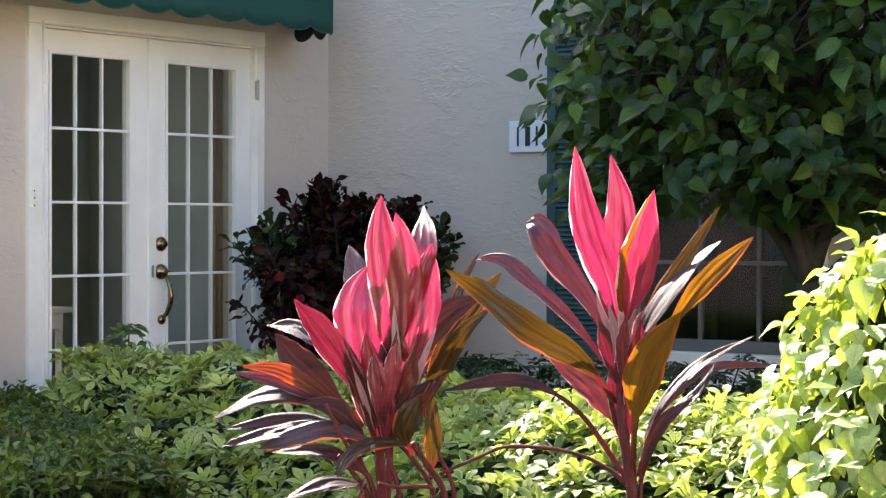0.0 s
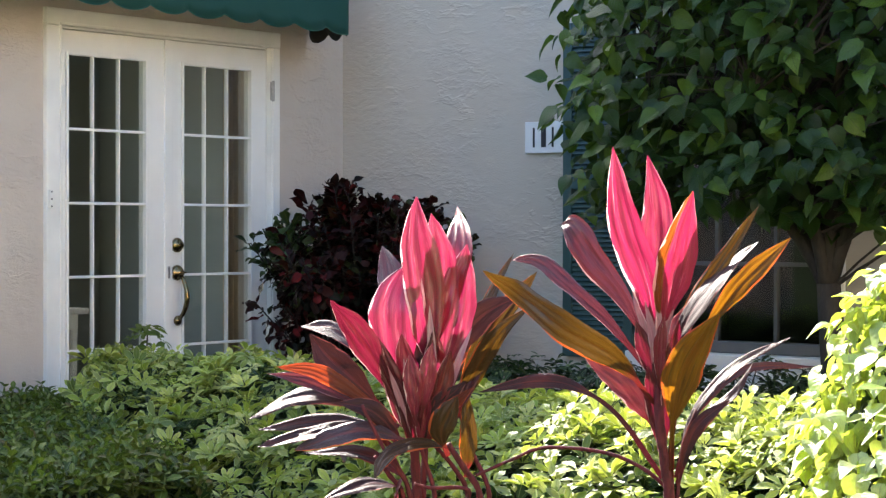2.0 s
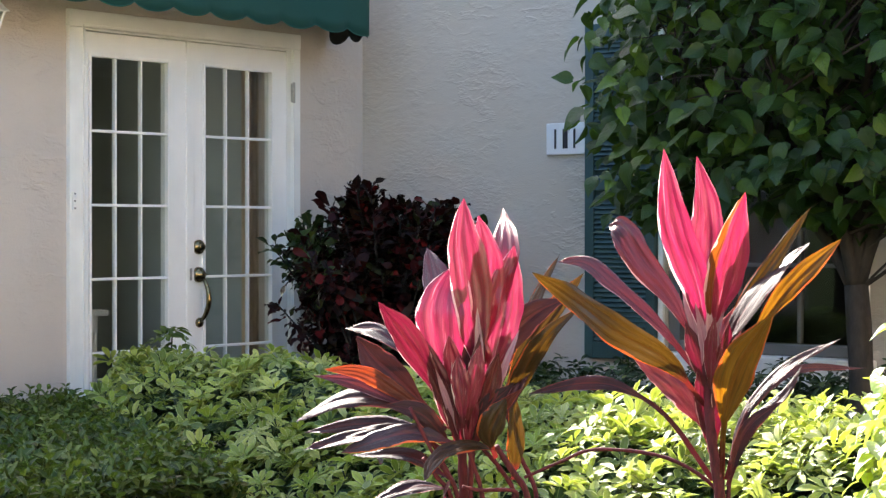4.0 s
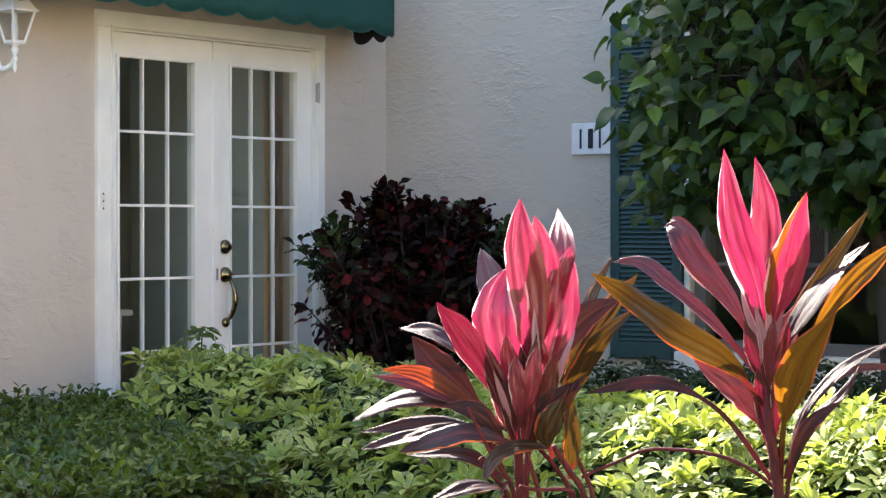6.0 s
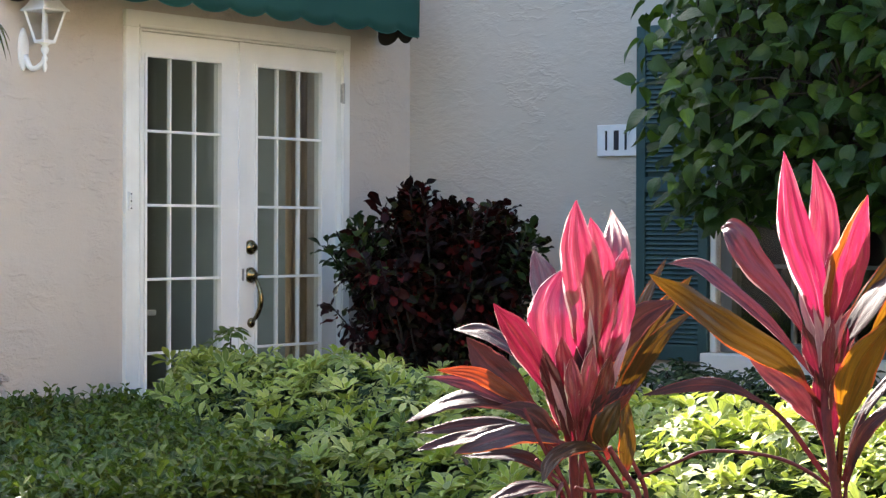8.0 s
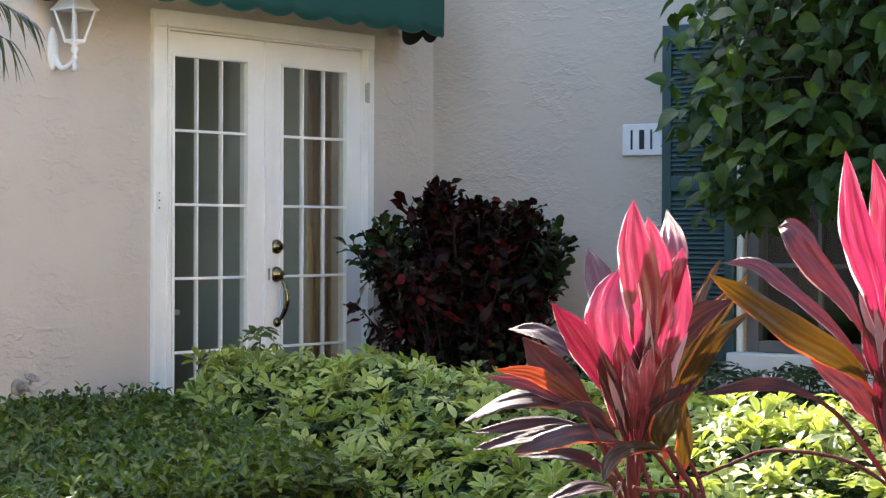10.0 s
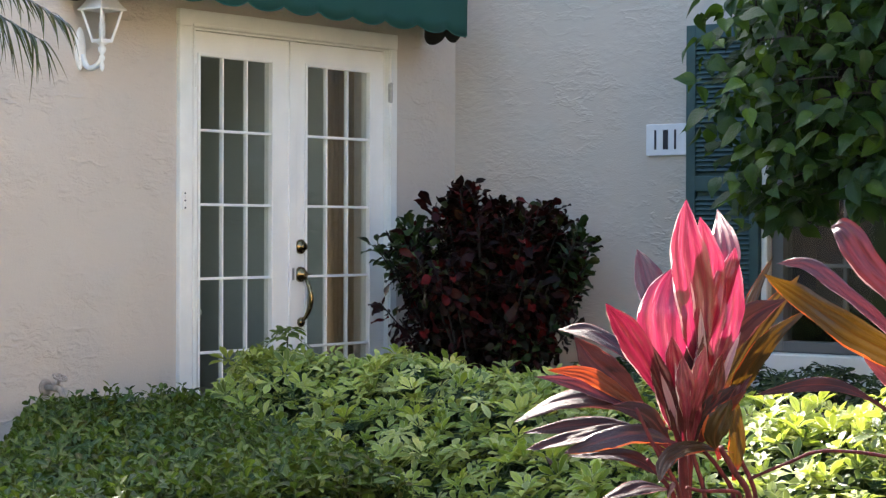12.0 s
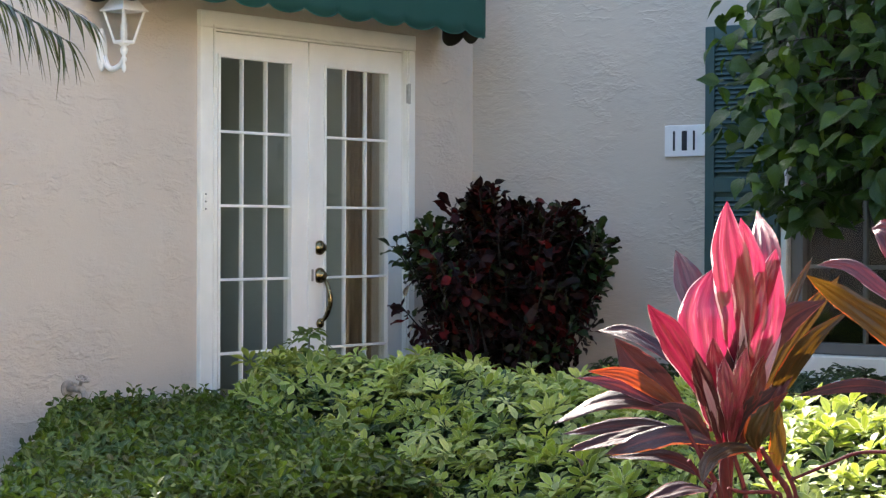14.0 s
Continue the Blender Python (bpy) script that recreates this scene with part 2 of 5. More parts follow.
LEAF_VARIEGATED = leaf_material("variegated_leaf", [(0.0989, 0.176, 0.0202), (0.5595, 0.6402, 0.1048), (0.2225, 0.328, 0.0346), (0.6994, 0.7178, 0.1886), (0.0288, 0.072, 0.0104), (0.3885, 0.4876, 0.0662), (0.7622, 0.76, 0.2664), (0.0659, 0.136, 0.0173), (0.5577, 0.627, 0.1026)], (0.58, 0.70, 0.07), 0.36, 0.42, spec=0.42, margin=(0.60, 0.62, 0.26), margin_width=0.06, mottle=0.12, veins=0.3)
LEAF_LOW = leaf_material("hedge_leaf", [(0.0125, 0.039, 0.0101), (0.0585, 0.1131, 0.0172), (0.014, 0.0421, 0.0109), (0.195, 0.234, 0.0351), (0.0187, 0.0546, 0.0125), (0.1092, 0.1638, 0.0218), (0.0936, 0.0624, 0.0156), (0.0156, 0.0468, 0.0117)], (0.30, 0.42, 0.04), 0.28, 0.5, spec=0.25)
# darker copy for inner leaves: the shade of the gaps put into the colour
LEAF_INNER_SHADE = leaf_material("shaded_inner_leaf", [(0.012, 0.034, 0.009), (0.024, 0.062, 0.014), (0.014, 0.040, 0.010), (0.04, 0.085, 0.018)], (0.10, 0.19, 0.025), 0.22, 0.45, spec=0.35)
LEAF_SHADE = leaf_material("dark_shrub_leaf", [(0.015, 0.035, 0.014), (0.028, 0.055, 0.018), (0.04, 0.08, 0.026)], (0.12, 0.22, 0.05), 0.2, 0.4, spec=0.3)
LEAF_TREE = leaf_material("tree_leaf", [(0.012, 0.0344, 0.0086), (0.0275, 0.0705, 0.0155), (0.0138, 0.0396, 0.0103), (0.0946, 0.172, 0.0224), (0.0129, 0.0361, 0.0103), (0.0327, 0.0774, 0.0155), (0.0189, 0.0516, 0.0155)], (0.22, 0.40, 0.032), 0.25, 0.38, rib_width=0.02, rib=(0.07, 0.13, 0.035), spec=0.28, veins=0.4)
LEAF_CROTON = leaf_material("croton_leaf", [(0.007, 0.002, 0.002), (0.020, 0.004, 0.005), (0.005, 0.002, 0.002), (0.008, 0.011, 0.004), (0.005, 0.002, 0.002), (0.15, 0.011, 0.012), (0.006, 0.002, 0.002), (0.010, 0.003, 0.003), (0.035, 0.052, 0.012), (0.04, 0.006, 0.007), (0.006, 0.003, 0.002), (0.014, 0.017, 0.006)], (0.16, 0.016, 0.012), 0.12, 0.46, rib=(0.04, 0.01, 0.008), spec=0.13)
LEAF_CROTON_GREEN = leaf_material("croton_green_leaf", [(0.014, 0.034, 0.010), (0.022, 0.055, 0.014), (0.012, 0.022, 0.008), (0.05, 0.085, 0.02), (0.03, 0.012, 0.008)], (0.10, 0.2, 0.03), 0.18, 0.36, rib=(0.08, 0.09, 0.02), spec=0.35)
LEAF_LIME = leaf_material("lime_leaf", [(0.48, 0.60, 0.13), (0.66, 0.74, 0.34), (0.26, 0.42, 0.05), (0.60, 0.70, 0.26), (0.16, 0.30, 0.035), (0.54, 0.66, 0.18)], (0.78, 0.90, 0.09), 0.44, 0.40, rib=(0.5, 0.55, 0.2), spec=1.0, mottle=0.2, veins=0.3)
LEAF_PALM = leaf_material("palm_leaflet", [(0.020, 0.034, 0.012), (0.045, 0.06, 0.018), (0.07, 0.045, 0.022)], (0.26, 0.28, 0.05), 0.25, 0.20, spec=1.0)
# rims and stripes: part variegation, part highlight coloured in
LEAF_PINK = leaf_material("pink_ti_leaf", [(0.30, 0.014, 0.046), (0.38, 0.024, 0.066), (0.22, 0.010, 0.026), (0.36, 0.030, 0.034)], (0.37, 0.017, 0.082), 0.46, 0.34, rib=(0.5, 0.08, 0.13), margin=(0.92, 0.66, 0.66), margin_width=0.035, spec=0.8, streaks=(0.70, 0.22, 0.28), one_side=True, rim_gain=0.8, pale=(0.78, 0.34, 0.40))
LEAF_RED = leaf_material("red_ti_leaf", [(0.10, 0.010, 0.014), (0.15, 0.014, 0.022), (0.07, 0.007, 0.012)], (0.20, 0.008, 0.034), 0.36, 0.34, rib=(0.3, 0.05, 0.04), margin=(0.85, 0.55, 0.5), margin_width=0.03, spec=0.6, streaks=(0.26, 0.05, 0.05), one_side=True, rim_gain=0.6)
LEAF_MAUVE = leaf_material("mauve_ti_leaf", [(0.10, 0.030, 0.042), (0.14, 0.040, 0.055)], (0.20, 0.026, 0.036), 0.34, 0.40, rib=(0.2, 0.05, 0.06), margin=(0.75, 0.45, 0.45), margin_width=0.02, spec=0.5, streaks=(0.16, 0.06, 0.07), one_side=True)
LEAF_DARK = leaf_material("dark_ti_leaf", [(0.034, 0.013, 0.018), (0.050, 0.018, 0.024), (0.024, 0.010, 0.013)], (0.12, 0.020, 0.014), 0.12, 0.56, rib=(0.12, 0.03, 0.03), margin=(0.4, 0.10, 0.08), margin_width=0.02, spec=0.3, streaks=(0.07, 0.032, 0.036), coat=0.05)
LEAF_DARK_RIM = leaf_material("orange_edged_dark_ti_leaf", [(0.030, 0.010, 0.014), (0.040, 0.012, 0.016)], (0.14, 0.020, 0.014), 0.16, 0.38, rib=(0.12, 0.03, 0.03), margin=(0.8, 0.16, 0.03), margin_width=0.05, spec=0.5, streaks=(0.05, 0.022, 0.024), one_side=True, rim_gain=0.9)
LEAF_BRONZE = leaf_material("bronze_ti_leaf", [(0.040, 0.020, 0.006), (0.055, 0.030, 0.008)], (0.105, 0.048, 0.004), 0.36, 0.42, rib=(0.14, 0.05, 0.012), margin=(0.62, 0.10, 0.02), margin_width=0.03, spec=0.4, streaks=(0.06, 0.035, 0.010), one_side=True, rim_gain=0.75)
LEAF_GOLD = leaf_material("gold_ti_leaf", [(0.08, 0.04, 0.008), (0.10, 0.055, 0.010)], (0.34, 0.135, 0.006), 0.44, 0.42, rib=(0.16, 0.05, 0.012), margin=(0.65, 0.08, 0.03), margin_width=0.03, spec=0.4, streaks=(0.08, 0.05, 0.008))
LEAF_ORANGE = leaf_material("orange_ti_leaf", [(0.10, 0.020, 0.008), (0.08, 0.014, 0.008)], (0.38, 0.050, 0.010), 0.40, 0.40, rib=(0.2, 0.04, 0.012), margin=(0.75, 0.12, 0.04), margin_width=0.03, spec=0.4, streaks=(0.10, 0.03, 0.01))
# pale pink by nature, and whitened to put the crown's glints into colour
LEAF_PETIOLE = leaf_material("pale_pink_stalk", [(0.55, 0.26, 0.30), (0.66, 0.36, 0.38)], (0.62, 0.22, 0.28), 0.34, 0.30, rib=(0.6, 0.2, 0.25), spec=0.8, mottle=0.2)
# pink leaf whose neighbour's shadow is coloured in as a bronze part
LEAF_SUNSET = leaf_material("part_shaded_pink_ti_leaf", [(0.28, 0.012, 0.036), (0.34, 0.018, 0.050)], (0.37, 0.018, 0.075), 0.45, 0.36, rib=(0.5, 0.08, 0.13), margin=(0.92, 0.55, 0.45), margin_width=0.03, spec=0.6, streaks=(0.62, 0.14, 0.20), half=((0.10, 0.035, 0.008), (0.42, 0.095, 0.010)), one_side=True, rim_gain=0.7, pale=(0.75, 0.30, 0.34))
FAR_TREES = painted("far_tree_line", (0.035, 0.06, 0.022), 0.95, 0.4, 0.8, 0.6, grain=3.0)
LAWN = painted("mown_lawn", (0.07, 0.11, 0.03), 0.95, 0.3, 2.0, 0.4)
# colour set for the warm light that the added east wall throws back
PALE_STUCCO = painted("cream_bounce_stucco", (0.50, 0.40, 0.29), 0.85, 0.08, 1.5, 0.3)
CONCRETE = painted("pale_concrete", (0.38, 0.36, 0.32), 0.85, 0.12, 1.5, 0.2)


# ---- building blocks ----
def mesh_object(name, bm, material, smooth=False):
    me = bpy.data.meshes.new(name)
    bm.to_mesh(me)
    bm.free()
    me.materials.append(material)
    if smooth:
        me.shade_smooth()
    return new(name, me)


def part(name, bm, material, parent, label="", smooth=False):
    """Links a bmesh as one mesh object under a thing or a part."""
    ob = mesh_object(name, bm, material, smooth)
    ob.parent = parent
    if label:
        ob["label"] = label
    return ob


def thing(name, at, label, category, group="", kind=""):
    ob = new(name)
    ob.location = at
    ob.empty_display_size = 0.1
    bpy.context.view_layer.update()
    return tagged(ob, label, category, group, kind)


def box(bm, x0, x1, y0, y1, z0, z1, bevel=0.0):
    m = Matrix.Translation(((x0 + x1) / 2, (y0 + y1) / 2, (z0 + z1) / 2)) @ Matrix.Diagonal((abs(x1 - x0), abs(y1 - y0), abs(z1 - z0), 1))
    made = bmesh.ops.create_cube(bm, size=1.0, matrix=m)
    if bevel:
        edges = {e for v in made["verts"] for e in v.link_edges}
        bmesh.ops.bevel(bm, geom=list(edges), offset=bevel, segments=2, affect="EDGES", profile=0.6)
    return bm


def boxed(*boxes, bevel=0.0):
    bm = bmesh.new()
    for b in boxes:
        box(bm, *b, bevel=bevel)
    return bm


def turned(bm, profile, at, axis=(0, 0, 1), sides=16):
    """A turned form: (radius, height) pairs along an axis."""
    q = Vector((0, 0, 1)).rotation_difference(Vector(axis)).to_matrix()
    rings = []
    for r, h in profile:
        rings.append([bm.verts.new(Vector(at) + q @ Vector((r * math.cos(a), r * math.sin(a), h))) for a in (2 * math.pi * k / sides for k in range(sides))])
    for a, b in zip(rings, rings[1:]):
        for k in range(sides):
            bm.faces.new((a[k], a[(k + 1) % sides], b[(k + 1) % sides], b[k]))
    bm.faces.new(rings[0][::-1])
    bm.faces.new(rings[-1])
    return bm


def tube(bm, points, radii, sides=7):
    """A tapered tube along points."""
    rings, side = [], Vector((1, 0, 0.13))
    for i, p in enumerate(points):
        way = (Vector(points[min(i + 1, len(points) - 1)]) - Vector(points[max(i - 1, 0)])).normalized()
        side = (side - way * side.dot(way)).normalized()
        up = way.cross(side)
        r = radii[i] if isinstance(radii, (list, tuple)) else radii
        rings.append([bm.verts.new(Vector(p) + r * (math.cos(a) * side + math.sin(a) * up)) for a in (2 * math.pi * k / sides for k in range(sides))])
    for a, b in zip(rings, rings[1:]):
        for k in range(sides):
            bm.faces.new((a[k], a[(k + 1) % sides], b[(k + 1) % sides], b[k]))
    bm.faces.new(rings[0][::-1])
    bm.faces.new(rings[-1])
    return bm


def bend(a, b, c, n):
    """Points of the curve from a to c that leans towards b."""
    a, b, c = Vector(a), Vector(b), Vector(c)
    return [(1 - s) ** 2 * a + 2 * s * (1 - s) * b + s * s * c for s in (i / n for i in range(n + 1))]


# ---- leaves as plain arrays, to be strewn ----
def leaflet(length, width, droop=0.25, fold=0.25, widest=0.5, stalk=0.0, n=4, side_curl=0.0):
    """One leaf along +y, its face to +z: vertices, faces, uv."""
    vs, fs, uv = [], [], []
    for i in range(n + 1):
        s = i / n
        w = width / 2 * (math.sin(math.pi * s ** (math.log(0.5) / math.log(widest))) ** 0.8 if 0 < s < 1 else 0.04)
        y = stalk + length * s
        z = -droop * length * s * s
        bent = side_curl * length * s * s
        for k, u in ((-1, 0.0), (0, 0.5), (1, 1.0)):
            vs.append((k * w + bent, y, z + fold * abs(k) * w))
            uv.append((u, s))
        if i:
            a = 3 * (i - 1)
            fs += [(a, a + 1, a + 4, a + 3), (a + 1, a + 2, a + 5, a + 4)]
    return np.array(vs), fs, uv


def turned_leaf(leaf, m):
    vs, fs, uv = leaf
    m = np.array(m)
    return vs @ m[:3, :3].T + m[:3, 3], fs, uv


def joined(leaves):
    vs, fs, uv, base = [], [], [], 0
    for v, f, u in leaves:
        vs.append(v)
        fs += [tuple(i + base for i in face) for face in f]
        uv += u
        base += len(v)
    return np.concatenate(vs), fs, uv


def leaf_mesh(name, geo, material):
    vs, fs, uv = geo
    me = bpy.data.meshes.new(name)
    me.from_pydata([tuple(v) for v in vs.tolist()], [], fs)
    layer = me.uv_layers.new(name="UVMap")
    idx = np.empty(len(me.loops), dtype=np.int32)
    me.loops.foreach_get("vertex_index", idx)
    layer.data.foreach_set("uv", np.array(uv, dtype=np.float32)[idx].ravel())
    me.materials.append(material)
    me.shade_smooth()
    return me


def strewn(parent, piece, variants, places, material, singles, rest_name, origin):
    """Leaves at the given poses: the first ones as pieces of their own on shared meshes, the rest joined into one."""
    meshes = [leaf_mesh(piece, v, material) for v in variants]
    for i, m in enumerate(places[:singles]):
        ob = new(piece, meshes[i % len(meshes)])
        ob.parent = parent
        ob.matrix_local = Matrix.Translation(-Vector(origin)) @ m
    rest = places[singles:]
    if rest:
        geo = joined([turned_leaf(variants[i % len(variants)], Matrix.Translation(-Vector(origin)) @ m) for i, m in enumerate(rest)])
        ob = new(rest_name, leaf_mesh(rest_name, geo, material))
        ob.parent = parent
        ob["kind"] = "stuff"


def facing(at, axis, normal, scale=1.0):
    """A pose whose +y runs along axis and whose +z leans to normal."""
    y = Vector(axis).normalized()
    x = y.cross(Vector(normal))
    x = x.normalized() if x.length > 1e-4 else y.orthogonal().normalized()
    z = x.cross(y)
    m = Matrix((x, y, z)).transposed().to_4x4()
    return Matrix.Translation(at) @ m @ Matrix.Diagonal((scale, scale, scale, 1))


def hubbed(leaves):
    """Leaves joined at their stalk ends."""
    vs, fs, uv = joined(leaves)
    starts = np.cumsum([0] + [len(v) for v, _, _ in leaves[:-1]])
    fs.append(tuple(int(s) + 1 for s in starts))
    return vs, fs, uv


def rosette(rng, leaflets, length, width, lift):
    """A hand-shaped leaf: leaflets round a stalk's end, the crown along +z."""
    out = []
    n = leaflets + rng.choice((-1, 0, 0, 1))
    turn = rng.uniform(0, 6.28)
    for k in range(n):
        a = turn + 2 * math.pi * k / n + rng.uniform(-0.15, 0.15)
        s = rng.uniform(0.75, 1.1)
        tilt = lift + rng.uniform(-0.25, 0.25)
        way = Vector((math.cos(a) * math.cos(tilt), math.sin(a) * math.cos(tilt), math.sin(tilt)))
        m = facing((0, 0, 0), way, (rng.uniform(-0.2, 0.2), rng.uniform(-0.2, 0.2), 1))
        out.append(turned_leaf(leaflet(length * s, width * s, rng.uniform(0.1, 0.4), rng.uniform(0.15, 0.4), 0.62, 0.012), m))
    return hubbed(out)


def shoot(rng, pairs, length, width, stem, spread=0.7):
    """A shoot tip: leaves set along a short upright stem, smaller and steeper towards the top."""
    out = []
    for k in range(pairs):
        s = k / max(1, pairs - 1)
        for side in (0, 1):
            a = k * 1.9 + side * math.pi + rng.uniform(-0.3, 0.3)
            tilt = spread * (0.1 + 0.9 * s) + rng.uniform(-0.2, 0.2)
            way = Vector((math.cos(a) * math.cos(tilt), math.sin(a) * math.cos(tilt), math.sin(tilt)))
            size = (1 - 0.35 * s) * rng.uniform(0.8, 1.15)
            m = facing((0, 0, stem * s), way, (0, 0, 1))
            out.append(turned_leaf(leaflet(length * size, width * size, rng.uniform(0.0, 0.35), rng.uniform(0.15, 0.4), 0.5, 0.006), m))
    return hubbed(out)


# ---- the setting ----
ground = mesh_object("ground", boxed((-300, 300, -300, 300, -0.35, -0.05)), SOIL)
tagged(ground, "dark brown mulch and soil bed under the shrubs", "ground", kind="structure")


def wall(name, label, *boxes):
    return tagged(mesh_object(name, boxed(*boxes), STUCCO), label, "wall", kind="structure")


TOP = 3.1
wall_west = wall("wall_west", "beige troweled stucco wall beside the white double door", (-0.2, 0.01, -1.12, 0.105, -0.1, TOP), (-0.2, 0.01, -2.7, -1.12, -0.1, 2.43), (-0.2, 0.01, 1.455, 2.2, -0.1, TOP), (-0.2, 0.01, 0.105, 1.455, 1.99, TOP))
wall_north = wall("wall_north", "beige troweled stucco wall with the shuttered window", (0.01, 1.80, 2.0, 2.2, -0.1, TOP), (2.78, 9.0, 2.0, 2.2, -0.1, TOP), (1.80, 2.78, 2.0, 2.2, -0.1, 0.50), (1.80, 2.78, 2.0, 2.2, 2.02, TOP))


HALL_LIGHT = 0.14


def room(prefix, x0, x1, y0, y1, floor_z, top_z, skip, paint):
    """Inner faces of a room, open on the side that the outer wall closes."""
    sides = {"west": (x0 - 0.1, x0, y0, y1), "east": (x1, x1 + 0.1, y0, y1), "south": (x0, x1, y0 - 0.1, y0), "north": (x0, x1, y1, y1 + 0.1)}
    for side, (a, b, c, d) in sides.items():
        if prefix == "hall" and side == "west":
            # an unseen opening on the far side of the hall, added for the fill lamp
            tagged(mesh_object("wall_hall_west", boxed((a, b, c, 1.5, -0.1, 2.6), (a, b, 3.5, d, -0.1, 2.6), (a, b, 1.5, 3.5, -0.1, 0.6), (a, b, 1.5, 3.5, 2.2, 2.6)), paint), "room wall with a wide opening added for the fill lamp", "wall", kind="structure")
            # fill lamp, added to brighten the hall behind the door panes
            hall_light = bpy.data.lights.new("hall_fill_light", "AREA")
            hall_light.shape, hall_light.size, hall_light.size_y, hall_light.energy, hall_light.color = "RECTANGLE", 2.0, 1.6, HALL_LIGHT, (0.93, 0.97, 1.0)
            new("hall_fill_light", hall_light).matrix_world = look((b - 0.02, 2.5, 1.4), (b + 2.0, 2.5, 1.2))
        elif side != skip:
            tagged(mesh_object("wall_%s_%s" % (prefix, side), boxed((a, b, c, d, floor_z, top_z)), paint), "plain painted wall of the dim room indoors", "wall", kind="structure")
    tagged(mesh_object("floor_" + prefix, boxed((x0 - 0.1, x1, y0 - 0.1, y1 + 0.1, floor_z - 0.1, floor_z)), ROOM_FLOOR), "tan tiled floor of the dim room indoors", "floor", kind="structure")
    tagged(mesh_object("ceiling_" + prefix, boxed((x0 - 0.1, x1 + 0.1, y0 - 0.1, y1 + 0.1, top_z, top_z + 0.1)), paint), "plain white ceiling of the dim room indoors", "ceiling", kind="structure")


room("hall", -4.2, -0.2, -0.95, 4.2, -0.03, 2.5, "east", ROOM_WALL)
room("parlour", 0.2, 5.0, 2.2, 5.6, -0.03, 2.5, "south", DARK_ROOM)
# unseen pale strip, added as a low bounce for the walls
pavement = mesh_object("pavement", boxed((6.9, 9.6, -13.9, 1.99, -0.2, -0.042)), CONCRETE)
tagged(pavement, "pale concrete strip added out of view to bounce light", "pavement", kind="structure")
tagged(mesh_object("lawn", boxed((-6.0, 6.9, -30.0, -4.2, -0.2, -0.042)), LAWN), "mown green lawn before the planted bed", "lawn", kind="structure")
# unseen reflector wall, added to bounce sunlight onto the door wall
tagged(mesh_object("wall_east", boxed((9.6, 9.8, -13.9, 6.0, -0.1, 4.2)), PALE_STUCCO), "plain cream wall added out of view to bounce warm light", "wall", kind="structure")
# added block out of view; it cuts off the low sky
tagged(mesh_object("backdrop_trees", boxed((-12.0, 9.8, -14.6, -14.0, -0.1, 4.6)), FAR_TREES), "dark green tree line added out of view beyond the lawn", "backdrop", kind="structure")
# added above the view to keep the sun off the inner corner
tagged(mesh_object("wall_upper", boxed((-1.2, -0.05, 1.75, 6.0, TOP, 4.4), (-0.05, 3.2, 2.05, 6.0, TOP, 4.4)), STUCCO), "unseen beige stucco storey added to shade the inner corner", "wall", kind="structure")
roof = mesh_object("roof", boxed((-4.4, -0.2, -1.12, 6.0, 2.9, 3.0), (-0.2, 9.0, 2.2, 6.0, 2.9, 3.0)), painted("roof_gravel", (0.35, 0.33, 0.30), 0.9))
tagged(roof, "flat pale gravel roof of the low building", "roof", kind="structure")


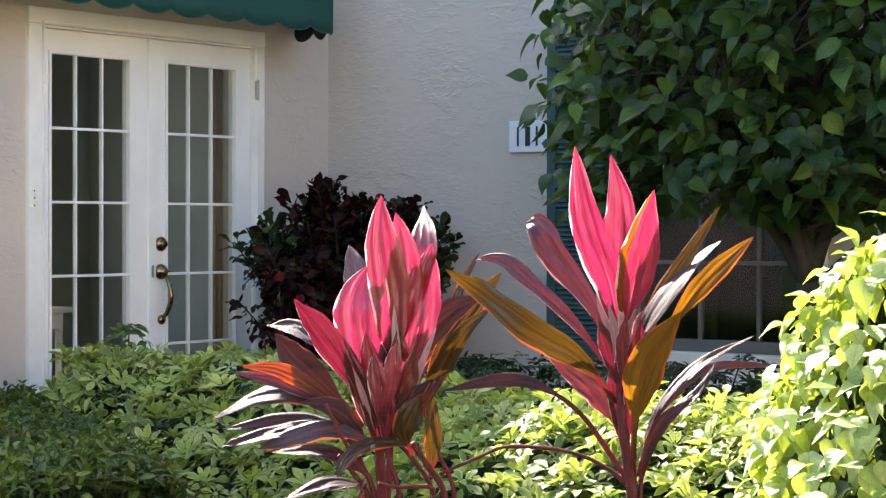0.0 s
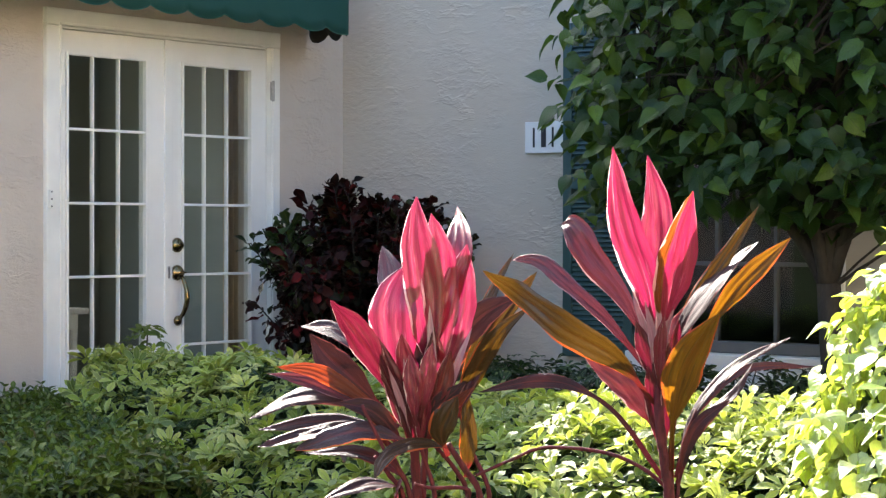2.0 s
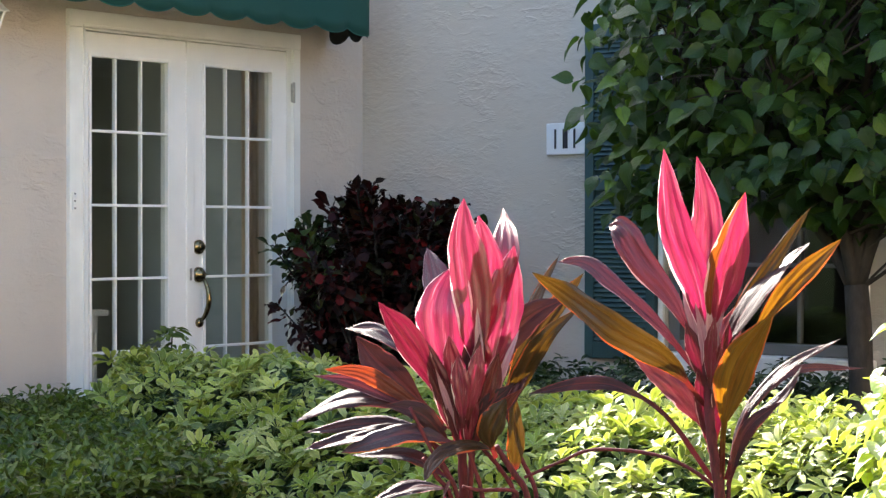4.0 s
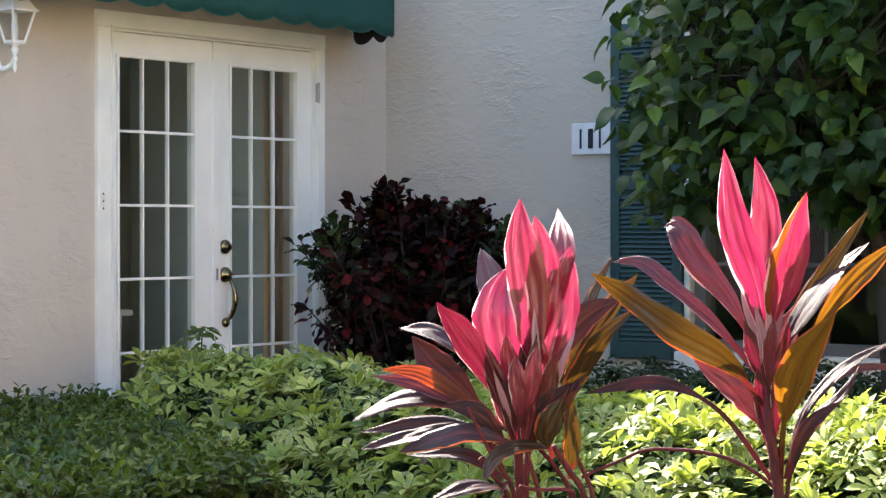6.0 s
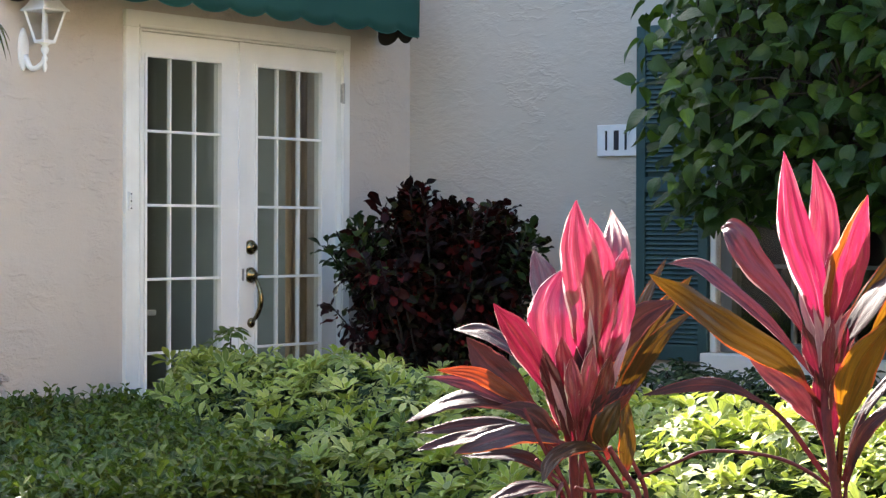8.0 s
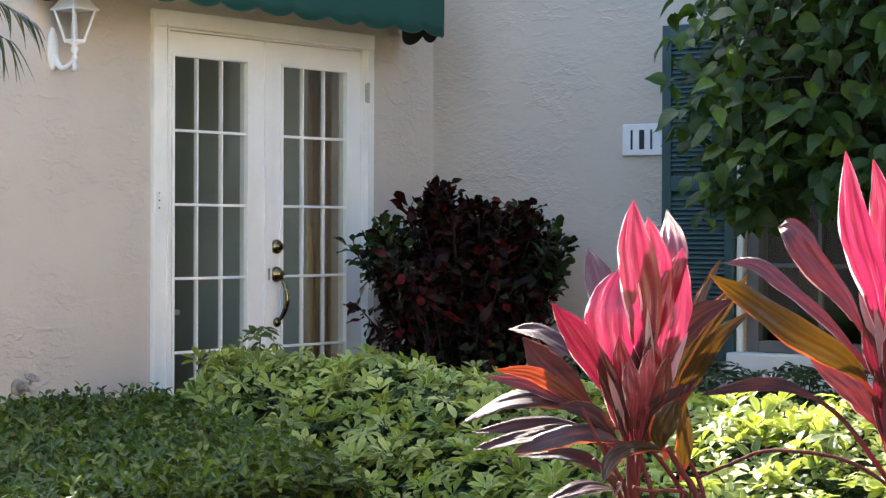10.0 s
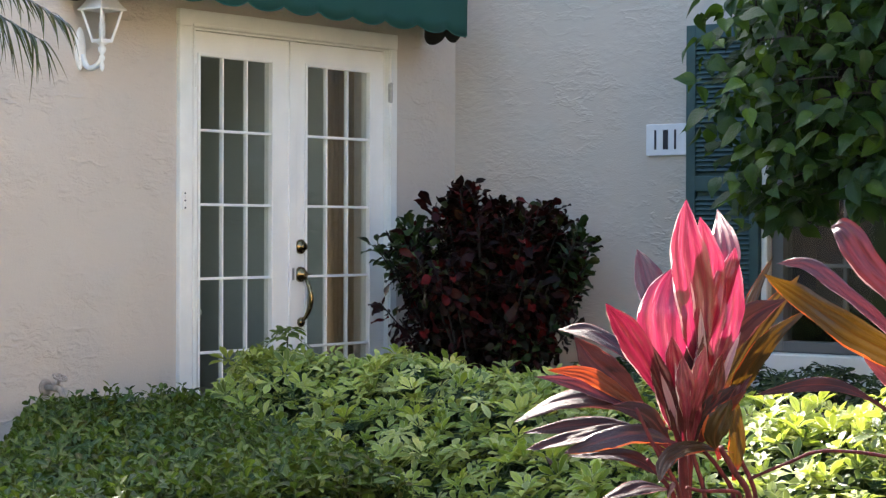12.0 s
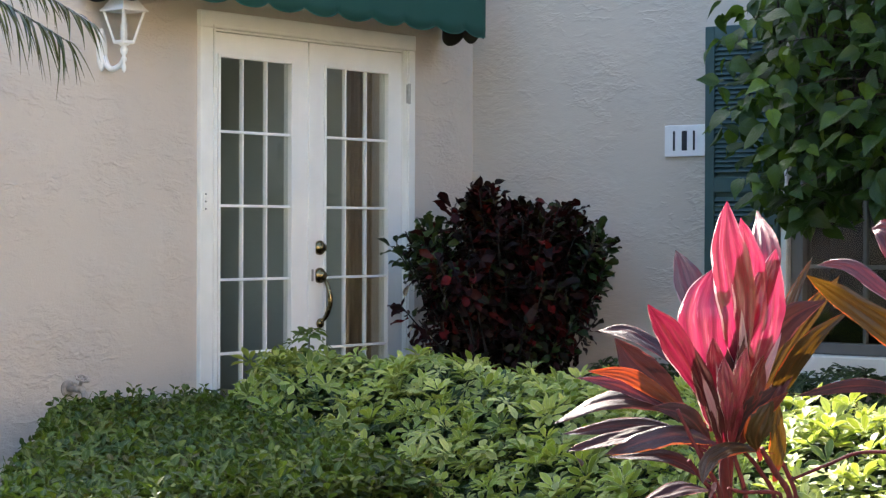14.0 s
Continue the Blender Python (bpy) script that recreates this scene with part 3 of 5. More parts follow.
# ---- double door ----
def french_door():
    door = tagged(new("door_1"), "closed white double door with fifteen panes a leaf", "door", kind="structure")
    casing = boxed((0.0, 0.032, 0.027, 0.118, -0.05, 1.978), (0.0, 0.032, 1.442, 1.507, -0.05, 1.978), (0.0, 0.034, 0.025, 1.509, 1.978, 2.052), bevel=0.006)
    part("casing", casing, WHITE_TRIM, door)
    part("casing_bead", boxed((0.032, 0.040, 0.100, 0.112, -0.05, 1.975), (0.032, 0.040, 1.448, 1.460, -0.05, 1.975), (0.032, 0.040, 0.100, 1.460, 1.980, 1.992), bevel=0.003), WHITE_TRIM, door)
    part("jamb", boxed((-0.14, 0.0, 0.106, 0.122, -0.05, 1.985), (-0.14, 0.0, 1.438, 1.454, -0.05, 1.985), (-0.14, 0.0, 0.122, 1.438, 1.970, 1.985)), WHITE_TRIM, door)
    part("threshold", boxed((-0.18, 0.04, 0.106, 1.454, -0.09, -0.03), bevel=0.006), STEEL, door, "dull metal threshold")
    for y0, y1, g0, g1 in ((0.124, 0.766, 0.173, 0.637), (0.774, 1.436, 0.875, 1.329)):
        z0, z1, gz0, gz1 = -0.025, 1.965, 0.235, 1.860
        leaf = part("door_leaf", boxed((-0.042, 0.0, y0, g0, z0, z1), (-0.042, 0.0, g1, y1, z0, z1), (-0.042, 0.0, g0, g1, z0, gz0), (-0.042, 0.0, g0, g1, gz1, z1)), WHITE, door, "white painted door leaf")
        lip = 0.013
        part("glazing_bead", boxed((0.0, 0.009, g0 - lip, g0 + 0.002, gz0 - lip, gz1 + lip), (0.0, 0.009, g1 - 0.002, g1 + lip, gz0 - lip, gz1 + lip), (0.0, 0.009, g0 + 0.002, g1 - 0.002, gz0 - lip, gz0 + 0.002), (0.0, 0.009, g0 + 0.002, g1 - 0.002, gz1 - 0.002, gz1 + lip), bevel=0.003), WHITE, leaf)
        w, h = (g1 - g0) / 3, (gz1 - gz0) / 5
        for k in (1, 2):
            part("muntin", boxed((-0.026, -0.003, g0 + w * k - 0.004, g0 + w * k + 0.004, gz0, gz1), bevel=0.002), WHITE, leaf)
        for k in range(1, 5):
            part("muntin", boxed((-0.027, -0.001, g0, g1, gz0 + h * k - 0.006, gz0 + h * k + 0.006), bevel=0.003), WHITE, leaf)
        pane = boxed((-0.018, -0.014, -w / 2 + 0.003, w / 2 - 0.003, -h / 2 + 0.003, h / 2 - 0.003))
        first = part("pane", pane, GLASS, leaf)
        for i in range(3):
            for j in range(5):
                ob = first if i == j == 0 else new("pane", first.data)
                ob.parent, ob.visible_shadow = leaf, False
                ob.location = (0, g0 + w * (i + 0.5), gz0 + h * (j + 0.5))
        hinge_y = 0.112 if y0 < 0.5 else 1.449
        for z in (0.25, 1.767):
            bm = turned(bmesh.new(), [(0.005, -0.050), (0.007, -0.048), (0.007, 0.048), (0.005, 0.050)], (0.040, hinge_y, z), sides=10)
            box(bm, 0.030, 0.036, hinge_y - 0.012, hinge_y + 0.012, z - 0.045, z + 0.045)
            part("hinge", bm, STEEL if y0 > 0.5 else WHITE_TRIM, leaf, "small butt hinge")
        if y0 > 0.5:
            part("astragal", boxed((0.0, 0.010, 0.752, 0.800, z0, z1), bevel=0.003), WHITE, leaf)
            bolt = turned(bmesh.new(), [(0.034, 0.0), (0.034, 0.008), (0.028, 0.016), (0.019, 0.018), (0.019, 0.030), (0.015, 0.033)], (0.0, 0.835, 1.023), (1, 0, 0), 24)
            part("deadbolt", bolt, BRASS, leaf, "round antique brass deadbolt", True)
            rose = turned(bmesh.new(), [(0.036, 0.0), (0.036, 0.008), (0.030, 0.018), (0.020, 0.020), (0.018, 0.034)], (0.0, 0.835, 0.895), (1, 0, 0), 24)
            box(rose, 0.028, 0.060, 0.826, 0.844, 0.893, 0.899, 0.002)
            grip = part("handle", rose, BRASS, leaf, "antique brass thumb-latch handle", True)
            arc = bend((0.030, 0.836, 0.885), (0.085, 0.838, 0.80), (0.060, 0.838, 0.745), 8) + bend((0.060, 0.838, 0.745), (0.045, 0.838, 0.70), (0.010, 0.838, 0.680), 6)[1:]
            part("grip", tube(bmesh.new(), arc, [0.008 + 0.004 * math.sin(math.pi * i / 14) for i in range(15)], 10), BRASS, grip, "", True)
            part("grip_foot", turned(bmesh.new(), [(0.022, 0.0), (0.024, 0.006), (0.017, 0.016), (0.008, 0.020)], (0.0, 0.838, 0.673), (1, 0, 0), 20), BRASS, grip, "", True)
            part("strike_plate", boxed((0.010, 0.013, 0.770, 0.782, 0.870, 0.925)), STEEL, leaf, "small dull strike plate")
    bracket = part("latch_bracket", boxed((0.032, 0.046, 0.036, 0.052, 1.185, 1.265), (0.046, 0.054, 0.040, 0.049, 1.200, 1.215), (0.046, 0.054, 0.040, 0.049, 1.236, 1.251), bevel=0.002), WHITE_TRIM, door, "small white painted latch bracket")
    for z in (1.194, 1.2255, 1.257):
        part("screw", turned(bmesh.new(), [(0.0045, 0.0), (0.0035, 0.002)], (0.046, 0.0445, z), (1, 0, 0), 8), INK, bracket, "dark screw head")
    return door


french_door()


# ---- window with its shutter ----
def house_window():
    win = tagged(new("window_1"), "white framed window with dark panes behind the tree", "window", kind="structure")
    x0, x1, z0, z1 = 1.86, 2.74, 0.605, 1.975
    part("window_frame", boxed((1.80, x0, 2.03, 2.12, 0.555, 2.02), (x1, 2.78, 2.03, 2.12, 0.555, 2.02), (x0, x1, 2.03, 2.12, 0.555, z0), (x0, x1, 2.03, 2.12, z1, 2.02), bevel=0.005), WINDOW_GREY, win)
    part("brick_mould", boxed((1.772, 1.80, 1.985, 2.03, 0.555, 2.02), (2.78, 2.81, 1.985, 2.03, 0.555, 2.02), bevel=0.005), WHITE_TRIM, win)
    part("window_sill", boxed((1.75, 2.84, 1.93, 2.05, 0.40, 0.553), bevel=0.008), WHITE_TRIM, win, "deep white painted sill")
    w, h = (x1 - x0) / 3, (z1 - z0) / 4
    for k in (1, 2):
        part("muntin", boxed((x0 + w * k - 0.009, x0 + w * k + 0.009, 2.055, 2.085, z0, z1), bevel=0.003), WINDOW_GREY, win)
    for k in (1, 2, 3):
        half = 0.018 if k == 2 else 0.009
        part("muntin", boxed((x0, x1, 2.053, 2.087, z0 + h * k - half, z0 + h * k + half), bevel=0.003), WINDOW_GREY, win)
    first = part("pane", boxed((-w / 2 + 0.004, w / 2 - 0.004, 2.068, 2.072, -h / 2 + 0.004, h / 2 - 0.004)), GLASS, win)
    for i in range(3):
        for j in range(4):
            ob = first if i == j == 0 else new("pane", first.data)
            ob.parent, ob.visible_shadow = win, False
            ob.location = (x0 + w * (i + 0.5), 0, z0 + h * (j + 0.5))
    part("head_trim", boxed((1.772, 2.84, 1.965, 1.999, 2.022, 2.075), bevel=0.006), TEAL, win, "dark teal head board over the window")


house_window()


def louvred_shutter(at, width, height):
    sh = thing("shutter", at, "dark teal louvred shutter fixed on the stucco wall", "shutter")
    s, d = 0.048, 0.032
    part("shutter_frame", boxed((0, s, -d, 0, 0, height), (width - s, width, -d, 0, 0, height), (s, width - s, -d, 0, 0, 0.075), (s, width - s, -d, 0, height - 0.065, height), (s, width - s, -d, 0, 0.775, 0.845), bevel=0.004), TEAL, sh)
    part("backing", boxed((s, width - s, -0.006, -0.002, 0.075, height - 0.065)), TEAL, sh)
    bm = bmesh.new()
    box(bm, 0, width - 2 * s, -0.003, 0.003, -0.012, 0.012, 0.0015)
    bmesh.ops.rotate(bm, verts=bm.verts, matrix=Matrix.Rotation(radians(-38), 3, "X"))
    first = part("slat", bm, TEAL, sh)
    z, n = 0.09, 0
    while z < height - 0.075:
        if not 0.762 < z < 0.858:
            ob = first if n == 0 else new("slat", first.data)
            ob.parent = sh
            ob.location = (s, -0.018, z)
            n += 1
        z += 0.0225
    return sh


louvred_shutter((1.385, 1.998, 0.51), 0.38, 1.545)


# ---- awning ----
def scalloped(bm, a, b, top, cusp, dip, count, phase=0.0, n=12):
    """A hanging cloth strip from a to b with a scalloped lower edge, softly waved."""
    a, b = Vector((*a, 0)), Vector((*b, 0))
    out = Vector((b - a).normalized().cross(Vector((0, 0, 1))))
    rows = []
    total = round(count * n)
    for i in range(total + 1):
        s = i / total
        k = (s * count + phase) % 1.0
        low = cusp - (cusp - dip) * math.sin(math.pi * k) ** 0.55
        col = []
        for j in range(5):
            f = j / 4
            p = a.lerp(b, s) + out * (0.006 * f * math.sin(2 * math.pi * s * count * 0.5 + 0.8) + 0.004 * f * math.sin(9.0 * s))
            p.z = top + (low - top) * f
            col.append(bm.verts.new(p))
        rows.append(col)
    for c0, c1 in zip(rows, rows[1:]):
        for j in range(4):
            bm.faces.new((c0[j], c0[j + 1], c1[j + 1], c1[j]))
    return [c[-1].co.copy() for c in rows]


def cloth(ob, thick=0.003):
    mod = ob.modifiers.new("thickness", "SOLIDIFY")
    mod.thickness = thick
    return ob


def door_awning():
    aw = thing("awning", (0.02, 0.64, 2.30), "dark green canvas awning with a scalloped valance", "awning")
    base = -aw.location
    def local(bm):
        bmesh.ops.translate(bm, verts=bm.verts, vec=base)
        return bm
    # front corners, where the sides meet the wall, and how far it stands out
    y0, y1, w0, w1, x1 = -0.555, 1.635, -0.64, 1.735, 0.362
    bm = bmesh.new()
    grid = [[bm.verts.new((0.016 + (x1 - 0.016) * f, (w0 + (w1 - w0) * s) * (1 - f) + (y0 + (y1 - y0) * s) * f, 2.68 - 0.43 * f - 0.02 * math.sin(math.pi * f) - 0.006 * math.sin(math.pi * s * 8) ** 2)) for f in (i / 8 for i in range(9))] for s in (k / 40 for k in range(41))]
    for r0, r1 in zip(grid, grid[1:]):
        for i in range(8):
            bm.faces.new((r0[i], r0[i + 1], r1[i + 1], r1[i]))
    cloth(part("canopy", local(bm), CANVAS, aw, "", True))
    for y, w in ((y0, w0), (y1, w1)):
        bm = bmesh.new()
        bm.faces.new([bm.verts.new(p) for p in ((0.016, w, 2.68), (x1, y, 2.25), (0.016, w, 2.25))])
        cloth(part("side_panel", local(bm), CANVAS, aw))
    bm = bmesh.new()
    edge = scalloped(bm, (x1, y0), (x1, y1), 2.25, 2.070, 2.034, 9.56, 0.16)
    front = cloth(part("front_valance", local(bm), CANVAS, aw, "", True))
    part("piping", local(tube(bmesh.new(), edge, 0.0022, 5)), PIPING, front, "pale green bound edge", True)
    for y, w in ((y0, w0), (y1, w1)):
        bm = bmesh.new()
        scalloped(bm, (0.022, w), (x1 - 0.006, y), 2.25, 2.062, 2.016, 2.2)
        cloth(part("side_valance", local(bm), SHADED_CANVAS, aw, "side of the valance, coloured near-black for shade", True))
    part("frame_bar", local(tube(bmesh.new(), [(x1 - 0.014, y0 + 0.02, 2.24), (x1 - 0.014, y1 - 0.02, 2.24)], 0.009)), STEEL, aw)
    for y in (y0 + 0.02, y1 - 0.02):
        part("frame_arm", local(tube(bmesh.new(), [(0.016, y, 2.30), (x1 - 0.014, y, 2.24)], 0.009)), STEEL, aw)


door_awning()


# ---- fixtures on the walls ----
def wall_plaque():
    pl = thing("wall_plaque", (1.266, 1.999, 1.53), "small white plaque with dark marks on the stucco wall", "sign")
    bm = boxed((-0.109, 0.109, -0.016, 0.0, -0.074, 0.074), bevel=0.004)
    part("board", bm, PLAQUE, pl)
    for x in (-0.056, 0.0, 0.052):
        wide = 0.014 if x == 0.0 else 0.0055
        part("bar", boxed((x - wide, x + wide, -0.019, -0.0165, -0.046, 0.046), bevel=0.001), INK, pl, "dark painted bar")


wall_plaque()


def wall_lantern():
    lamp = thing("wall_lantern", (0.01, -0.505, 1.862), "white coach lantern with clear panes on the stucco wall", "lamp")
    plate = bmesh.new()
    outline = [(-0.022 + 0.026 * math.cos(a) * (1 - 0.25 * abs(math.sin(a)) ** 3), -0.026 + 0.088 * math.sin(a)) for a in (2 * math.pi * k / 28 for k in range(28))]
    rims = [[plate.verts.new((x, -0.022 + (y + 0.022) * f, -0.026 + (z + 0.026) * f)) for y, z in outline] for x, f in ((0.0, 1.0), (0.008, 1.0), (0.016, 0.82), (0.018, 0.5))]
    for a, b in zip(rims, rims[1:]):
        for k in range(28):
            plate.faces.new((a[k], a[(k + 1) % 28], b[(k + 1) % 28], b[k]))
    plate.faces.new(rims[0][::-1]), plate.faces.new(rims[-1])
    part("backplate", plate, LAMP_WHITE, lamp)
    c = 0.112
    arm = bend((0.012, -0.016, -0.050), (0.030, -0.012, -0.118), (0.066, -0.006, -0.104), 9) + bend((0.066, -0.006, -0.104), (0.100, 0.0, -0.090), (c, 0, -0.062), 7)[1:]
    part("arm", tube(bmesh.new(), arm, [0.013 - 0.0002 * i for i in range(17)], 10), LAMP_WHITE, lamp, "", True)
    fin = turned(bmesh.new(), [(0.003, -0.122), (0.008, -0.112), (0.010, -0.096), (0.005, -0.082), (0.012, -0.072), (0.012, -0.062), (0.006, -0.054), (0.014, -0.042), (0.017, -0.028), (0.010, -0.016), (0.030, -0.004)], (c, 0, 0), sides=14)
    part("finial", fin, LAMP_WHITE, lamp, "", True)
    lo, hi, zb, zt = 0.027, 0.057, 0.0, 0.126
    bm = bmesh.new()
    box(bm, c - lo - 0.004, c + lo + 0.004, -lo - 0.004, lo + 0.004, -0.006, 0.008, 0.003)
    for sx in (-1, 1):
        for sy in (-1, 1):
            tube(bm, [(c + sx * lo, sy * lo, zb), (c + sx * hi, sy * hi, zt)], 0.0055, 6)
    part("cage", bm, LAMP_WHITE, lamp)
    for k in range(4):
        q = Matrix.Rotation(k * math.pi / 2, 4, "Z")
        bm = bmesh.new()
        quad = [(lo, -lo, zb), (lo, lo, zb), (hi, hi, zt), (hi, -hi, zt)]
        outer = [bm.verts.new(q @ Vector(p) + Vector((c, 0, 0))) for p in quad]
        inner = [bm.verts.new(q @ (Vector(p) - Vector((0.003, 0, 0))) + Vector((c, 0, 0))) for p in quad]
        bm.faces.new(outer), bm.faces.new(inner[::-1])
        for i in range(4):
            bm.faces.new((outer[i], inner[i], inner[(i + 1) % 4], outer[(i + 1) % 4]))
        pane = part("pane", bm, LAMP_GLASS, lamp)
        pane.visible_shadow = False
    bm = bmesh.new()
    rings = []
    for r, z in ((0.070, 0.124), (0.070, 0.130), (0.060, 0.140), (0.042, 0.170), (0.032, 0.196), (0.033, 0.202), (0.022, 0.210), (0.008, 0.230)):
        rings.append([bm.verts.new((c + r * sx, r * sy, z)) for sx, sy in ((-1, -1), (1, -1), (1, 1), (-1, 1))])
    for a, b in zip(rings, rings[1:]):
        for i in range(4):
            bm.faces.new((a[i], a[(i + 1) % 4], b[(i + 1) % 4], b[i]))
    bm.faces.new(rings[0][::-1]), bm.faces.new(rings[-1])
    part("cap", bm, LAMP_WHITE, lamp)
    part("candle_tube", turned(bmesh.new(), [(0.014, 0.008), (0.014, 0.075), (0.009, 0.080), (0.012, 0.098), (0.004, 0.122)], (c, 0, 0), sides=12), LAMP_WHITE, lamp, "", True)


wall_lantern()


def garden_tap():
    tap = thing("garden_tap", (0.01, -0.705, 0.465), "old painted garden tap standing out of the stucco wall", "tap")
    part("flange", turned(bmesh.new(), [(0.034, 0.0), (0.034, 0.005), (0.024, 0.009)], (0, 0, 0), (1, 0, 0), 16), WEATHERED, tap)
    body = tube(bmesh.new(), [(0.0, 0, 0), (0.055, 0, 0.0), (0.075, 0, 0.0)], [0.012, 0.014, 0.017], 12)
    tube(body, bend((0.070, 0, 0.002), (0.105, 0, 0.0), (0.108, 0, -0.045), 6), [0.013, 0.013, 0.012, 0.012, 0.013, 0.015, 0.016], 10)
    part("spout", body, WEATHERED, tap, "", True)
    part("stem", tube(bmesh.new(), [(0.070, 0, 0.005), (0.088, 0, 0.040)], 0.007, 8), WEATHERED, tap)
    wheel = bmesh.new()
    axis = Vector((0.45, 0, 0.89))
    u, v = Vector((0, 1, 0)), axis.cross(Vector((0, 1, 0)))
    ring = [Vector((0.090, 0, 0.044)) + 0.026 * (math.cos(a) * u + math.sin(a) * v) * (1 + 0.12 * math.cos(6 * a)) for a in (2 * math.pi * k / 36 for k in range(37))]
    tube(wheel, ring, 0.0048, 6)
    for k in range(3):
        a = math.pi * k / 3
        d = 0.024 * (math.cos(a) * u + math.sin(a) * v)
        tube(wheel, [Vector((0.090, 0, 0.044)) - d, Vector((0.090, 0, 0.044)) + d], 0.004, 6)
    part("handwheel", wheel, WEATHERED, tap)


garden_tap()


# ---- indoors ----
def side_table(at):
    tb = thing("side_table", at, "small white side table seen dimly through the panes", "table")
    part("tabletop", boxed((-0.22, 0.22, -0.22, 0.22, 0.70, 0.73), bevel=0.008), WHITE_TRIM, tb)
    part("apron", boxed((-0.18, 0.18, -0.18, 0.18, 0.62, 0.70)), WHITE_TRIM, tb)
    for sx in (-1, 1):
        for sy in (-1, 1):
            part("leg", tube(bmesh.new(), [(sx * 0.165, sy * 0.165, 0), (sx * 0.165, sy * 0.165, 0.62)], [0.014, 0.02], 8), WHITE_TRIM, tb)
    return tb


side_table((-1.15, 0.92, -0.03))


def potted_plant(at):
    pot = thing("potted_plant", at, "small dark potted plant on the side table", "plant")
    part("pot", turned(bmesh.new(), [(0.05, 0.0), (0.07, 0.09), (0.075, 0.10), (0.06, 0.10), (0.055, 0.085)], (0, 0, 0), sides=16), WHITE_TRIM, pot, "", True)
    rng = random.Random(71)
    leaves = []
    for k in range(70):
        a, tilt = rng.uniform(0, 6.28), rng.uniform(0.1, 1.3)
        way = Vector((math.cos(a) * math.cos(tilt), math.sin(a) * math.cos(tilt), math.sin(tilt)))
        leaves.append(turned_leaf(leaflet(rng.uniform(0.08, 0.15), 0.03, 0.4, 0.2, 0.5, rng.uniform(0.0, 0.08)), facing((0, 0, 0.09), way, (0, 0, 1))))
    ob = new("foliage", leaf_mesh("foliage", joined(leaves), LEAF_SHADE))
    ob.parent = pot
    ob["kind"] = "stuff"


potted_plant((-1.15, 0.92, 0.70))


def curtain_panel(at, width, height):
    bm = bmesh.new()
    n, cols = 60, []
    for i in range(n + 1):
        s = i / n
        cols.append([bm.verts.new((0.03 * math.sin(s * 34) + 0.008 * math.sin(s * 71), (s - 0.5) * width, z)) for z in (0, height)])
    for a, b in zip(cols, cols[1:]):
        bm.faces.new((a[0], b[0], b[1], a[1]))
    cur = mesh_object("curtain", bm, CURTAIN, True)
    cur.location = at
    cloth(cur, 0.004)
    return tagged(cur, "tan cloth curtain hanging by the door indoors", "curtain")


curtain_panel((-0.95, 2.24, -0.03), 0.22, 2.35)


# ---- the two red ti plants ----
RIGHT, AWAY, UP = Vector((0.79, 0.613, 0)), Vector((-0.613, 0.79, 0)), Vector((0, 0, 1))
TI = {"pink": LEAF_PINK, "dark": LEAF_DARK, "darkw": LEAF_DARK, "darkrim": LEAF_DARK_RIM, "bronze": LEAF_BRONZE, "gold": LEAF_GOLD, "red": LEAF_RED, "orange": LEAF_ORANGE, "mauve": LEAF_MAUVE, "petiole": LEAF_PETIOLE, "sunset": LEAF_SUNSET}
TI_LABEL = {"pink": "bright pink young leaf", "dark": "dark purple old leaf", "darkw": "dark old leaf with a bright sheen", "darkrim": "dark old leaf with an orange edge", "bronze": "bronze leaf glowing orange", "gold": "golden bronze leaf lit from behind", "red": "dull red leaf lit from behind", "orange": "orange-red leaf lit from behind", "mauve": "dull purple-pink leaf", "petiole": "pale pink leaf stalk standing in for crown glints", "sunset": "pink leaf with its shaded part coloured bronze"}
ti_rng = random.Random(5)


def glide(points, n):
    """Points of a smooth line that passes through the given ones."""
    pts = [Vector(p) for p in points]
    pts = [pts[0] * 2 - pts[1], *pts, pts[-1] * 2 - pts[-2]]
    out = []
    for i in range(n + 1):
        f = min(i / n * (len(pts) - 3), len(pts) - 3 - 1e-6)
        k, s = int(f), f - int(f)
        a, b, c, d = pts[k:k + 4]
        out.append(0.5 * (2 * b + (c - a) * s + (2 * a - 5 * b + 4 * c - d) * s * s + (3 * b - a - 3 * c + d) * s ** 3))
    return out


